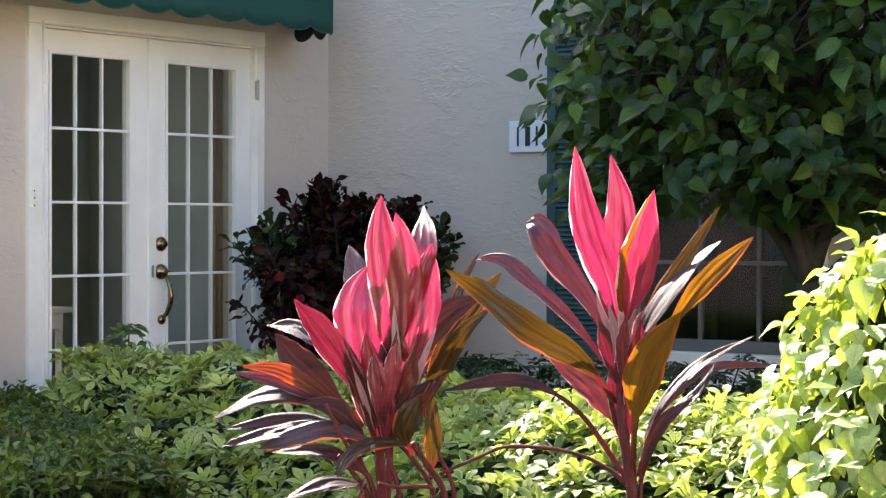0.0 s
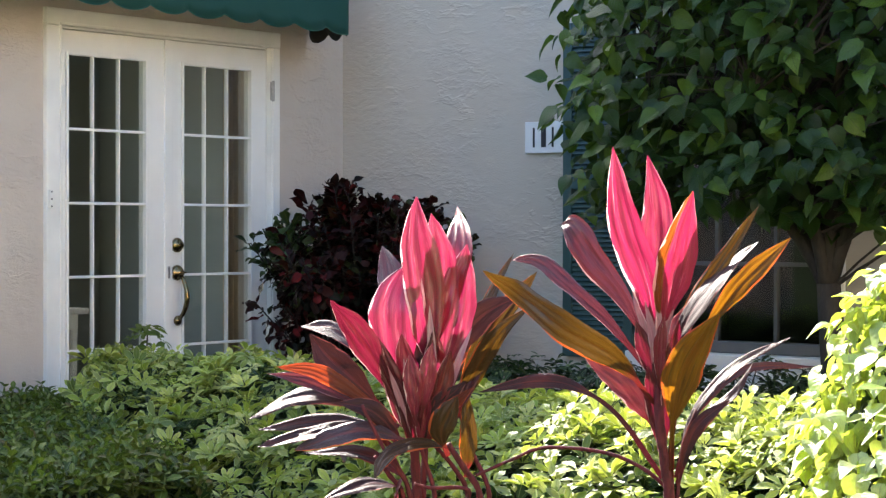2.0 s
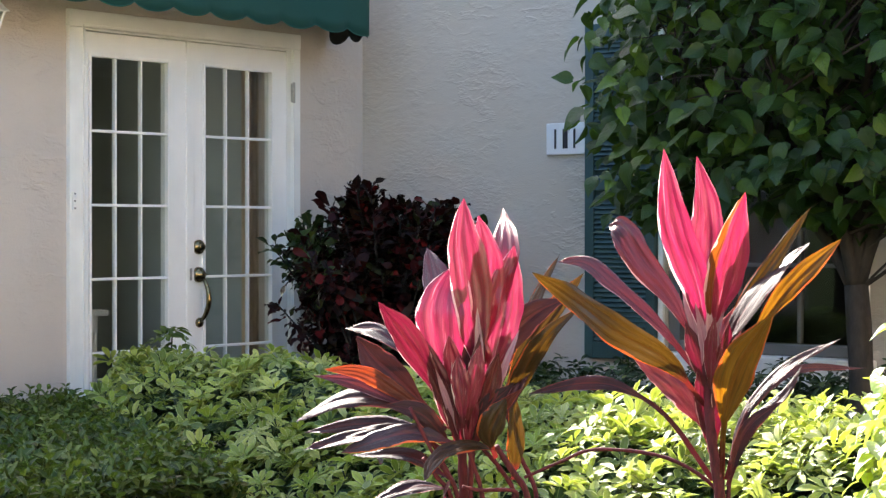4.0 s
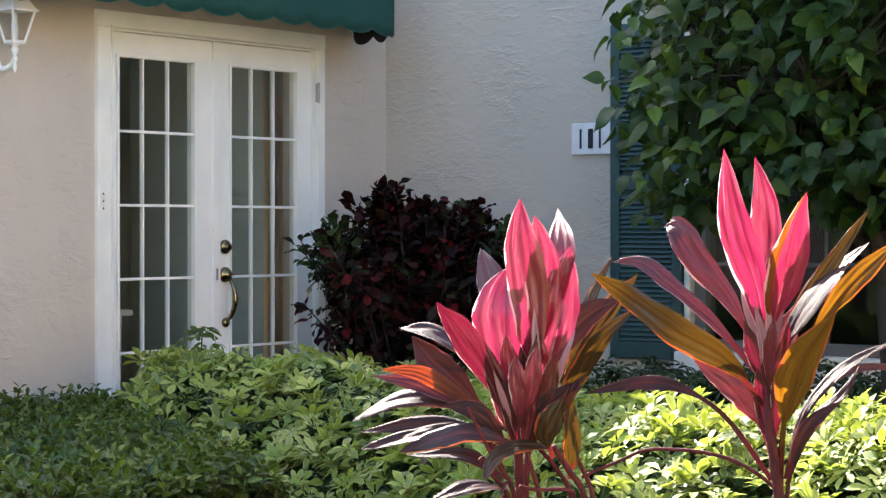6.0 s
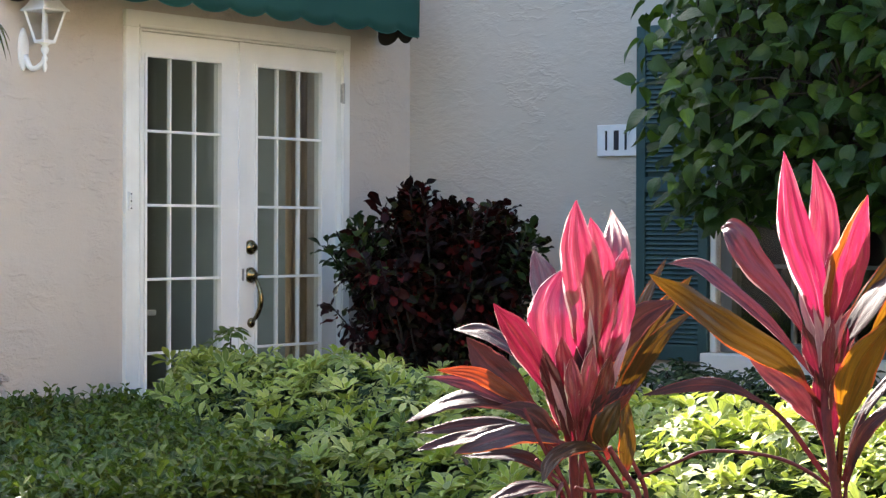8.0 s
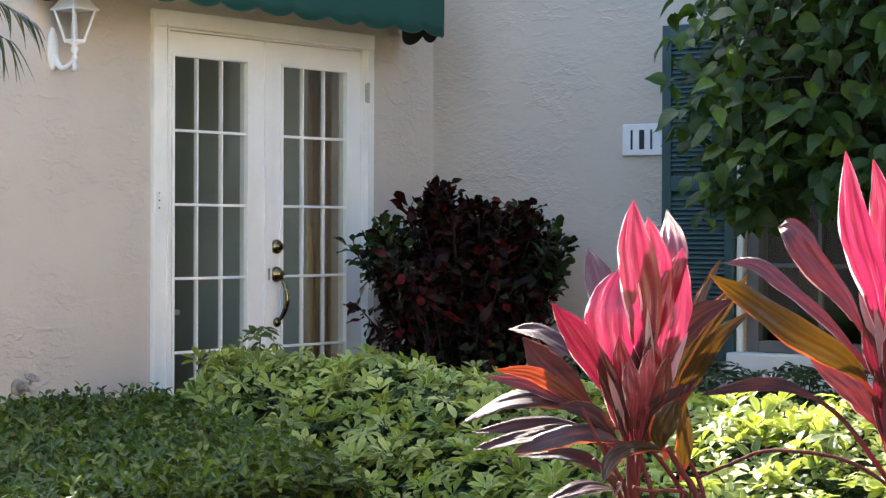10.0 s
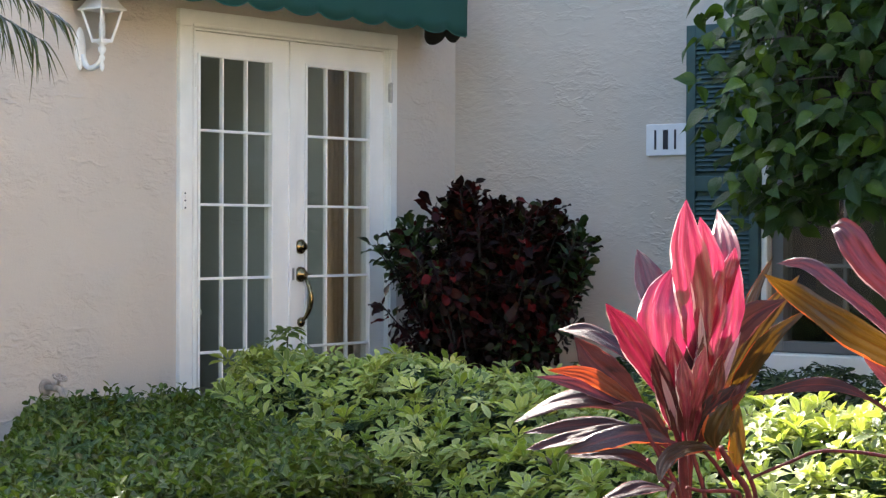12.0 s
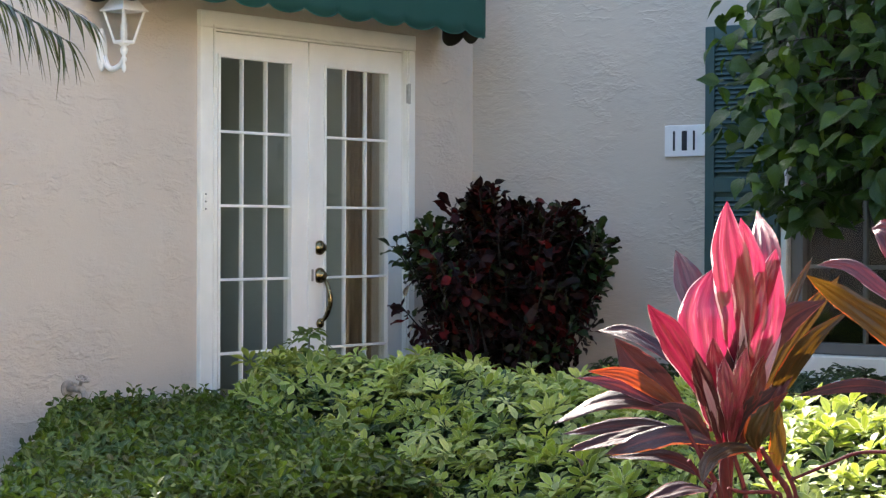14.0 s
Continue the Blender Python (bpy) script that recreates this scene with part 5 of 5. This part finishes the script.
def long_hedge_top(x, y):
    """Height of the clipped variegated hedge over a spot of the bed."""
    yc = between(x, (0.4, -0.18), (1.35, -0.34), (2.3, -0.46), (3.4, -0.85), (4.6, -0.92), (6.0, -1.0))
    ridge = between(x, (0.25, 0.0), (0.40, 0.52), (0.75, 0.59), (1.4, 0.61), (2.8, 0.555), (3.4, 0.57), (4.2, 0.60), (6.0, 0.59))
    v = y - yc
    ridge *= between((x - 0.39) * 0.70 + (y + 0.22) * 0.71, (-0.04, 0.0), (0.06, 0.75), (0.2, 1.0))
    cross = between(v, (-1.25, 0.0), (-1.0, 0.10), (-0.75, 0.33), (-0.5, 0.66), (-0.25, 0.90), (-0.05, 1.0), (0.25, 0.97), (0.42, 0.7), (0.5, 0.0))
    return ridge * cross + 0.035 * smooth_noise(x, y, 1, 0.22) + 0.03 * smooth_noise(x, y, 2, 0.55)


def low_hedge_top(x, y):
    """Height of the low dense hedge in front of the wall."""
    end = (x - 0.15) * 0.70 + (y + 1.0) * 0.71 - 0.07
    mid = (y + 0.22) * 0.85 + (x - 0.39) * 0.526
    near_wall = x - 0.12
    h = 0.395 * min(1.0, max(0.0, end / 0.10 + 0.35) ** 0.5) * min(1.0, max(0.0, near_wall / 0.2)) ** 0.4
    h *= between(mid, (-2.1, 0.3), (-1.7, 0.8), (-1.2, 1.0), (-0.05, 1.0), (0.12, 0.0))
    return h + 0.022 * smooth_noise(x, y, 3, 0.16) + 0.02 * smooth_noise(x, y, 4, 0.5)


def wall_shrub_top(x, y):
    v = abs(y - 1.5) / 0.36
    return 0.50 * max(0.0, 1 - v ** 3) * between(x, (0.9, 0.0), (1.1, 1.0), (3.3, 1.05), (3.6, 0.0)) + 0.07 * smooth_noise(x, y, 5, 0.2)


def over_surface(top, x0, x1, y0, y1, count, seed, floor=0.08, deep=0.05, inner=0.3):
    """Random spots on and just under a hedge's surface, with their normals."""
    rng, out = random.Random(seed), []
    e = 0.03
    while len(out) < count:
        x, y = rng.uniform(x0, x1), rng.uniform(y0, y1)
        h = top(x, y)
        if h < floor:
            continue
        gx, gy = (top(x + e, y) - top(x - e, y)) / (2 * e), (top(x, y + e) - top(x, y - e)) / (2 * e)
        steep = min(4.0, math.sqrt(1 + gx * gx + gy * gy))
        if rng.random() * 4.0 > steep:
            continue
        n = Vector((-gx, -gy, 1.0)).normalized()
        if rng.random() < inner:
            out.append((Vector((x, y, h * rng.uniform(0.12, 0.88))), n, 0.3))
            continue
        sink = min(rng.expovariate(1 / deep), 0.16)
        out.append((Vector((x, y, h)) - n * sink + n * (rng.uniform(-0.01, 0.01) + 0.022 * max(0.0, rng.gauss(0, 1))), n, sink))
    return out, rng


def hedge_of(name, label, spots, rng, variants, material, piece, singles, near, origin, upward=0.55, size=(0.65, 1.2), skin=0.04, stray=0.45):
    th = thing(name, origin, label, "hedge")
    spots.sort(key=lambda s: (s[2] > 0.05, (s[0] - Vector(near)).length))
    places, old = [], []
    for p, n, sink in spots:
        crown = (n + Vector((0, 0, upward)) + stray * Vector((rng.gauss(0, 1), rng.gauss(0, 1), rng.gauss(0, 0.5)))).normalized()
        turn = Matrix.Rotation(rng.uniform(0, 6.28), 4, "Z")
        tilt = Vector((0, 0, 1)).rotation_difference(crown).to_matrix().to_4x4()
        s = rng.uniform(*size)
        # leaves sunk below the skin go to the darker, shade-coloured copy
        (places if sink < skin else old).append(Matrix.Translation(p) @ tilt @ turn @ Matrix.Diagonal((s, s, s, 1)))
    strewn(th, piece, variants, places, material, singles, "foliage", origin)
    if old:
        strewn(th, piece, variants, old, LEAF_INNER_SHADE, 0, "inner_foliage", origin)
    twigs = bmesh.new()
    for p, n, _ in spots[:: max(1, len(spots) // 170)]:
        foot = Vector((p.x + rng.uniform(-0.1, 0.1), p.y + rng.uniform(-0.08, 0.08), -0.06))
        tube(twigs, [q - Vector(origin) for q in bend(foot, (foot.x, foot.y, p.z * 0.5), p - n * 0.03, 4)], [0.009, 0.008, 0.006, 0.004, 0.003], 5)
    part("branch", twigs, TWIG, th)["kind"] = "stuff"
    return th


hrng = random.Random(11)
hand_leaves = [rosette(hrng, 7, 0.064, 0.027, 0.06 + 0.10 * k) for k in range(8)]
spots, rng = over_surface(long_hedge_top, 0.25, 5.6, -2.0, 0.15, 9800, 21, deep=0.06, inner=0.32)
hedge_of("hedge", "clipped hedge of pale yellow-green hand-shaped leaves", spots, rng, hand_leaves, LEAF_VARIEGATED, "compound_leaf", 300, (2.2, -0.8, 0.6), (2.4, -0.6, -0.05), upward=0.75, size=(0.5, 1.12), skin=0.04, stray=0.6)

shoots = [shoot(hrng, 3, 0.044, 0.026, 0.035) for _ in range(7)]
spots, rng = over_surface(low_hedge_top, 0.1, 2.6, -2.9, 0.1, 7400, 22, deep=0.025, inner=0.34)
hedge_of("hedge", "low dense hedge of small dark green leaves", spots, rng, shoots, LEAF_LOW, "sprig", 300, (1.4, -1.4, 0.4), (1.2, -1.3, -0.05), size=(0.8, 1.3))

sprig_leaves = thing("sprig", (0.68, -0.01, 0.50), "dark green upright sprig standing over the hedge", "sprig")
tube_bm = tube(bmesh.new(), [(0, 0, -0.15), (0.0, 0.0, 0.0), (0.01, 0.0, 0.17)], [0.005, 0.004, 0.003], 6)
part("stem", tube_bm, TWIG, sprig_leaves)
strewn(sprig_leaves, "compound_leaf", [rosette(hrng, 7, 0.06, 0.026, 0.1 * k) for k in range(3)], [pose(0.68 + dx, -0.01 + dy, 0.50 + dz, rx, ry, 0) for dx, dy, dz, rx, ry in ((0.01, 0.0, 0.20, 0, 0), (0.05, 0.03, 0.15, -20, 35), (-0.04, -0.04, 0.15, 30, -30), (0.06, -0.02, 0.11, 20, 40), (-0.06, 0.0, 0.10, 0, -45), (0.03, -0.05, 0.17, 25, 10), (-0.02, 0.04, 0.19, -20, -15), (0.0, -0.03, 0.06, 40, 0))], LEAF_LOW, 300, "foliage", (0.68, -0.01, 0.50))
shade_hands = [rosette(hrng, 7, 0.055, 0.024, 0.2) for _ in range(5)]
spots, rng = over_surface(wall_shrub_top, 0.8, 3.7, 1.1, 1.9, 1300, 23, floor=0.12)
hedge_of("shrub", "dark green low shrubs in the shade under the window", spots, rng, shade_hands, LEAF_SHADE, "compound_leaf", 150, (2.0, 1.2, 0.5), (2.2, 1.5, -0.05))


# ---- croton in the corner ----
def spoon_leaf(rng, length, width):
    """A blunt, wavy croton leaf."""
    n, vs, fs, uv = 7, [], [], []
    droop, fold, curl, ph = rng.uniform(-0.25, 0.45), rng.uniform(0.05, 0.4), rng.uniform(-0.3, 0.3), rng.uniform(0, 6.28)
    for i in range(n + 1):
        s = i / n
        w = width / 2 * (0.16 + 0.84 * min(1, s / 0.62) ** 1.2 if s < 0.7 else math.sqrt(max(0.0, 1 - ((s - 0.7) / 0.31) ** 2)))
        for k, u in ((-1, 0.0), (0, 0.5), (1, 1.0)):
            vs.append((k * w + curl * length * s * s, 0.01 + length * s, -droop * length * s * s + fold * abs(k) * w + 0.20 * width * math.sin(ph + 7 * s + 2 * k) * abs(k)))
            uv.append((u, s))
        if i:
            a = 3 * (i - 1)
            fs += [(a, a + 1, a + 4, a + 3), (a + 1, a + 2, a + 5, a + 4)]
    return np.array(vs), fs, uv


def croton(at):
    rng = random.Random(31)
    th = thing("croton_shrub", at, "dark burgundy and green croton shrub in the corner", "shrub")
    variants = [spoon_leaf(rng, rng.uniform(0.058, 0.092), rng.uniform(0.032, 0.048)) for _ in range(12)]
    red, green, stems = [], [], bmesh.new()
    # lobes of the crown: to the right, away, top, spread, share of stems, green or red
    lobes = ((-0.38, 0.02, 1.17, 0.12, 24, True), (-0.14, 0.0, 1.30, 0.13, 34, False), (-0.10, 0.0, 1.36, 0.04, 5, False), (0.07, 0.05, 1.24, 0.14, 30, False), (0.27, 0.05, 1.24, 0.13, 30, False), (0.42, 0.0, 1.12, 0.11, 18, True), (-0.24, -0.12, 1.0, 0.18, 34, False), (0.05, -0.16, 0.98, 0.22, 44, False), (0.28, -0.10, 0.96, 0.18, 34, False), (-0.20, -0.05, 0.80, 0.14, 26, False), (0.0, -0.12, 0.72, 0.20, 36, False), (0.18, -0.05, 0.76, 0.13, 22, True))
    for r0, a0, top_z, spread, count, is_green in lobes:
        for _ in range(round(count * 1.15)):
            tip = RIGHT * (r0 + rng.gauss(0, spread * 0.5)) + AWAY * (a0 + rng.gauss(0, 0.10)) + UP * (top_z + 0.03 - abs(rng.gauss(0, 0.13)))
            place = tip + Vector(at)
            tip.x += max(0.0, 0.09 - place.x)
            tip.y -= max(0.0, place.y - 1.90)
            foot = Vector((rng.uniform(-0.08, 0.08), rng.uniform(-0.08, 0.08), -0.02))
            line = bend(foot, (tip.x * 0.4, tip.y * 0.4, tip.z * 0.6), tip, 6)
            tube(stems, line, [0.010, 0.008, 0.007, 0.006, 0.005, 0.004, 0.003], 5)
            way_up = (line[-1] - line[-2]).normalized()
            u = way_up.orthogonal().normalized()
            v = way_up.cross(u)
            for j in range(rng.randint(12, 16)):
                s = j / 15
                b = j * 2.4 + rng.uniform(-0.4, 0.4)
                hang = -1.3 * (1 - s) - 0.2 if top_z < 1.1 else -0.45 * (1 - s)
                way = u * math.cos(b) + v * math.sin(b) + way_up * (1.5 * s - 0.1) + Vector((0, 0, hang))
                m = facing(line[-1] - way_up * (0.20 * (1 - s)), way, way_up + 0.3 * Vector((rng.gauss(0, 1), rng.gauss(0, 1), rng.gauss(0, 1))), rng.uniform(0.75, 1.15))
                (green if is_green and rng.random() < 0.8 else red).append(Matrix.Translation(at) @ m)
    rng.shuffle(red), rng.shuffle(green)
    strewn(th, "leaf", variants, red, LEAF_CROTON, 200, "foliage", at)
    strewn(th, "green_leaf", variants, green, LEAF_CROTON_GREEN, 90, "green_foliage", at)
    part("stem", stems, bark_material("dark_croton_stem", (0.008, 0.006, 0.005), (0.02, 0.014, 0.011), 60), th)["kind"] = "stuff"


croton((0.70, 1.36, -0.05))


# ---- small tree before the window ----
def heart_leaf(rng, length, plump=0.75):
    n = 6
    width = length * rng.uniform(plump - 0.07, plump + 0.07)
    vs, fs, uv = [], [], []
    droop, fold, ripple, phase = rng.uniform(0.05, 0.6), rng.uniform(0.1, 0.55), rng.uniform(0.05, 0.16), rng.uniform(0, 6.28)
    for i in range(n + 1):
        s = i / n
        w = width / 2 * (0.62 + 0.38 * math.sin(math.pi * min(1, s / 0.62)) if s < 0.31 else math.cos((s - 0.31) / 0.69 * math.pi / 2) ** 1.15)
        if i == 0:
            w = width * 0.16
        if i == n:
            w = 0.001
        for k, u in ((-1, 0.0), (-0.5, 0.25), (0, 0.5), (0.5, 0.75), (1, 1.0)):
            back = -0.06 * length * abs(k) if i == 0 else 0
            vs.append((k * w, 0.02 + length * s + back, -droop * length * s * s + fold * abs(k) * w - 0.12 * w * k * k + ripple * w * k * k * math.sin(phase + 6 * s + k)))
            uv.append((u, s))
        if i:
            a = 5 * (i - 1)
            fs += [(a + j, a + j + 1, a + j + 6, a + j + 5) for j in range(4)]
    return np.array(vs), fs, uv


def small_tree(at):
    rng = random.Random(41)
    th = thing("small_tree", at, "small broad-leaved tree with forked trunk before the window", "tree")
    base = Vector(at)
    trunk = bmesh.new()
    fork = Vector((0.0, 0.0, 0.95))
    tube(trunk, bend((0.02, 0, 0), (0.03, 0.02, 0.5), fork, 6), [0.060, 0.052, 0.048, 0.046, 0.046, 0.048, 0.045], 10)
    limbs = []
    for k, (dx, dy, dz) in enumerate(((-0.75, -0.05, 0.65), (-0.30, 0.10, 1.0), (0.15, -0.15, 1.1), (0.55, 0.05, 0.85), (-0.15, -0.3, 0.7), (-1.0, 0.1, 0.95))):
        end = fork + Vector((dx, dy, dz))
        mid = fork + Vector((dx * 0.25, dy * 0.3, dz * 0.6))
        line = bend(fork - Vector((0, 0, 0.03)), mid, end, 8)
        tube(trunk, line, [0.032 - 0.0028 * i for i in range(9)], 8)
        limbs.append(line)
    part("trunk", trunk, BARK, th, "grey-brown forked trunk", True)
    variants = [heart_leaf(rng, rng.uniform(0.070, 0.105)) for _ in range(12)]
    places, twigs = [], bmesh.new()
    tries = 0
    while len(places) < 7600 and tries < 90000:
        tries += 1
        x, y, z = rng.uniform(1.85, 4.6), rng.uniform(0.55, 1.62), rng.uniform(1.12, 2.75)
        low = 1.24 + 0.10 * smooth_noise(x, y, 8, 0.3) + between(x, (1.85, -0.10), (2.3, -0.12), (2.7, -0.02), (3.2, -0.14), (4.6, -0.12))
        if z < low:
            continue
        if x * 0.79 + y * 0.613 < 2.20 + 0.14 * noise.noise(Vector((x * 5, y * 5, z * 5))) + between(z, (1.1, 0.06), (1.25, 0.02), (1.45, 0.06), (1.6, 0.0), (1.8, 0.0), (2.1, 0.1)):
            continue
        rx = (x - 3.22) / 1.34
        ry = (y - 1.08) / 0.56
        rz = (z - 1.9) / 0.9
        d = rx ** 4 + ry ** 2 + abs(rz) ** 3 + 0.35 * noise.noise(Vector((x * 3.1, y * 3.1, z * 3.1)))
        if d > 1.0 or (d < 0.22 and rng.random() < 0.6):
            continue
        if noise.noise(Vector((x * 4.3 + 9, y * 4.3, z * 4.3))) < -0.16 and rng.random() < 0.85:
            continue
        if rng.random() > between(x * 0.79 + y * 0.613, (2.2, 0.40), (2.35, 0.62), (2.5, 0.95), (2.6, 1.0)):
            continue
        spot = Vector((x, y, z))
        outward = Vector((rx * 0.5, ry, 0.3)).normalized()
        outward = (0.7 * outward + Vector((0.1, -0.35, 0.75)) + 0.5 * Vector((rng.gauss(0, 1), rng.gauss(0, 1), rng.gauss(0, 0.7)))).normalized()
        way = (Vector((0.1, -0.3, -0.38)) + 0.85 * Vector((rng.gauss(0, 0.9), rng.gauss(0, 0.6), rng.gauss(0, 0.42)))).normalized()
        places.append((y + 0.25 * abs(rx), facing(spot, way, outward, rng.uniform(0.7, 1.25))))
    places.sort(key=lambda p: p[0])
    strewn(th, "leaf", variants, [m for _, m in places], LEAF_TREE, 300, "foliage", at)
    for k, (_, m) in enumerate(places[::22]):
        end = m.translation - base
        line = limbs[k % len(limbs)]
        start = min(line, key=lambda q: (q - end).length)
        tube(twigs, bend(start, start.lerp(end, 0.5) + Vector((0, 0, 0.10)), end, 5), [0.006, 0.005, 0.004, 0.003, 0.003, 0.002], 5)
    part("twig", twigs, BARK, th)["kind"] = "stuff"


small_tree((3.21, 1.05, -0.05))


def red_bud(at):
    bud = mesh_object("flower_bud", turned(bmesh.new(), [(0.004, 0.0), (0.012, 0.006), (0.016, 0.022), (0.011, 0.042), (0.003, 0.056)], (0, 0, 0), (-0.4, -0.7, 0.5), 10), painted("red_petal", (0.55, 0.05, 0.02), 0.6), True)
    bud.location = at
    tagged(bud, "small red flower bud among the tree leaves", "flower")


def fallen_leaf(at):
    leaf = new("fallen_leaf", leaf_mesh("fallen_leaf", leaflet(0.05, 0.022, 0.3, 0.3, 0.5, 0.0, 6), LEAF_BRONZE))
    leaf.matrix_world = pose(*at, 40, 20, 60)
    tagged(leaf, "small orange dead leaf caught in the hedge", "leaf")


fallen_leaf((2.99, -1.46, 0.445))
red_bud((3.55, 0.86, 1.605))


# ---- lime green bush ----
def lime_bush(at):
    rng = random.Random(51)
    th = thing("lime_bush", at, "sunlit lime green bush with small rounded leaves", "shrub")
    variants = [heart_leaf(rng, rng.uniform(0.036, 0.050), 0.95) for _ in range(12)]
    places, inner, twigs = [], [], bmesh.new()
    for k in range(7600):
        a, high = rng.uniform(0, 6.28), rng.random()
        shell = math.sqrt(max(0.02, 1 - (max(0.0, high - 0.42) / 0.60) ** 2.4))
        lump = 1.02 + 0.08 * noise.noise(Vector((3 * math.cos(a), 3 * math.sin(a), 6 * high))) + 0.06 * noise.noise(Vector((8 * math.cos(a), 8 * math.sin(a), 15 * high)))
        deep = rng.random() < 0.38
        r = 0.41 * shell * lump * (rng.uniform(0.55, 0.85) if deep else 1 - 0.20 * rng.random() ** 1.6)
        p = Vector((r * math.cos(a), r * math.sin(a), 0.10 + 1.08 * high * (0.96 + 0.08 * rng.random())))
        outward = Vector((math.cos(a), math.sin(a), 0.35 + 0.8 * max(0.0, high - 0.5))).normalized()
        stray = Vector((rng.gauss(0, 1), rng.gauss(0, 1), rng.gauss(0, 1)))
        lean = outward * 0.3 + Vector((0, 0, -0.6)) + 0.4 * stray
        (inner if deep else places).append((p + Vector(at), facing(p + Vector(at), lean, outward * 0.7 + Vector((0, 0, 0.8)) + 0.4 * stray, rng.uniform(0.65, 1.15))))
        if k % 40 == 0:
            tube(twigs, bend(Vector((p.x * 0.35, p.y * 0.35, p.z * 0.8)), Vector((p.x * 0.6, p.y * 0.6, p.z + 0.03)), p * 0.88, 5), 0.0024, 4)
    places.sort(key=lambda q: (q[0] - Vector((5.0, -2.9, 0.95))).length)
    strewn(th, "leaf", variants, [m for _, m in places], LEAF_LIME, 300, "foliage", at)
    # deep leaves take the darker copy, so the gaps' shade is in the colour
    strewn(th, "leaf", variants, [m for _, m in inner], LEAF_INNER_SHADE, 0, "inner_foliage", at)
    for k in range(9):
        a = k * 0.7
        tube(twigs, bend((0.04 * math.cos(a), 0.04 * math.sin(a), 0), (0.1 * math.cos(a), 0.1 * math.sin(a), 0.5), (0.17 * math.cos(a), 0.17 * math.sin(a), 1.0), 6), [0.012, 0.011, 0.010, 0.008, 0.007, 0.005, 0.003], 6)
    part("twig", twigs, TWIG, th)["kind"] = "stuff"


lime_bush((5.42, -2.52, -0.05))


# ---- palm at the edge of the bed ----
def palm(at):
    rng = random.Random(61)
    th = thing("palm", at, "slender palm with drooping fronds near the stucco wall", "palm")
    crown = Vector((0, 0, 2.35))
    part("trunk", tube(bmesh.new(), [(0, 0, 0), (0.02, 0, 0.8), (0.0, 0.02, 1.6), tuple(crown)], [0.07, 0.055, 0.05, 0.045], 12), BARK, th, "ringed grey palm trunk", True)
    # where each frond ends, how far it arches, how much its leaflets hang
    fronds = (((0.67, 0.862, 1.806), 0.05, 1.0), ((0.629, 0.995, 1.884), 0.12, 0.6), ((0.15, 1.0, 2.55), 0.38, 0.5), ((-0.5, -0.6, 2.0), 0.38, 0.5), ((0.8, -0.5, 2.1), 0.38, 0.5))
    for e, arch, hang in fronds:
        end = Vector(e)
        mid = crown.lerp(end, 0.5) + Vector((0, 0, arch))
        line = bend(crown, mid, end, 34)
        frond = part("frond", tube(bmesh.new(), line, [0.011 - 0.00025 * i for i in range(35)], 6), TWIG, th, "", True)
        leaves = []
        for i in range(7, 35):
            way = (line[i] - line[i - 1]).normalized()
            flank = way.cross(Vector((0, 0, 1))).normalized()
            for side in (-1, 1):
                for rep in (0, 1):
                    lean = way * rng.uniform(0.3, 0.7) + flank * side * rng.uniform(0.25, 0.6) + Vector((0, 0, rng.uniform(-0.15, 0.2)))
                    size = (0.135 - 0.0012 * i) * rng.uniform(0.75, 1.15)
                    leaf = leaflet(size, 0.0095, rng.uniform(1.1, 2.1) * hang, 0.25, 0.3, 0.0, 9, rng.uniform(-0.25, 0.25))
                    leaves.append(turned_leaf(leaf, facing(line[i] + way * 0.012 * rep, lean, Vector((0, 0, 1)) + flank * side * 0.3)))
        ob = new("leaflet", leaf_mesh("leaflet", joined(leaves), LEAF_PALM))
        ob.parent = frond
        ob["kind"] = "stuff"


palm((0.36, -2.49, -0.07))
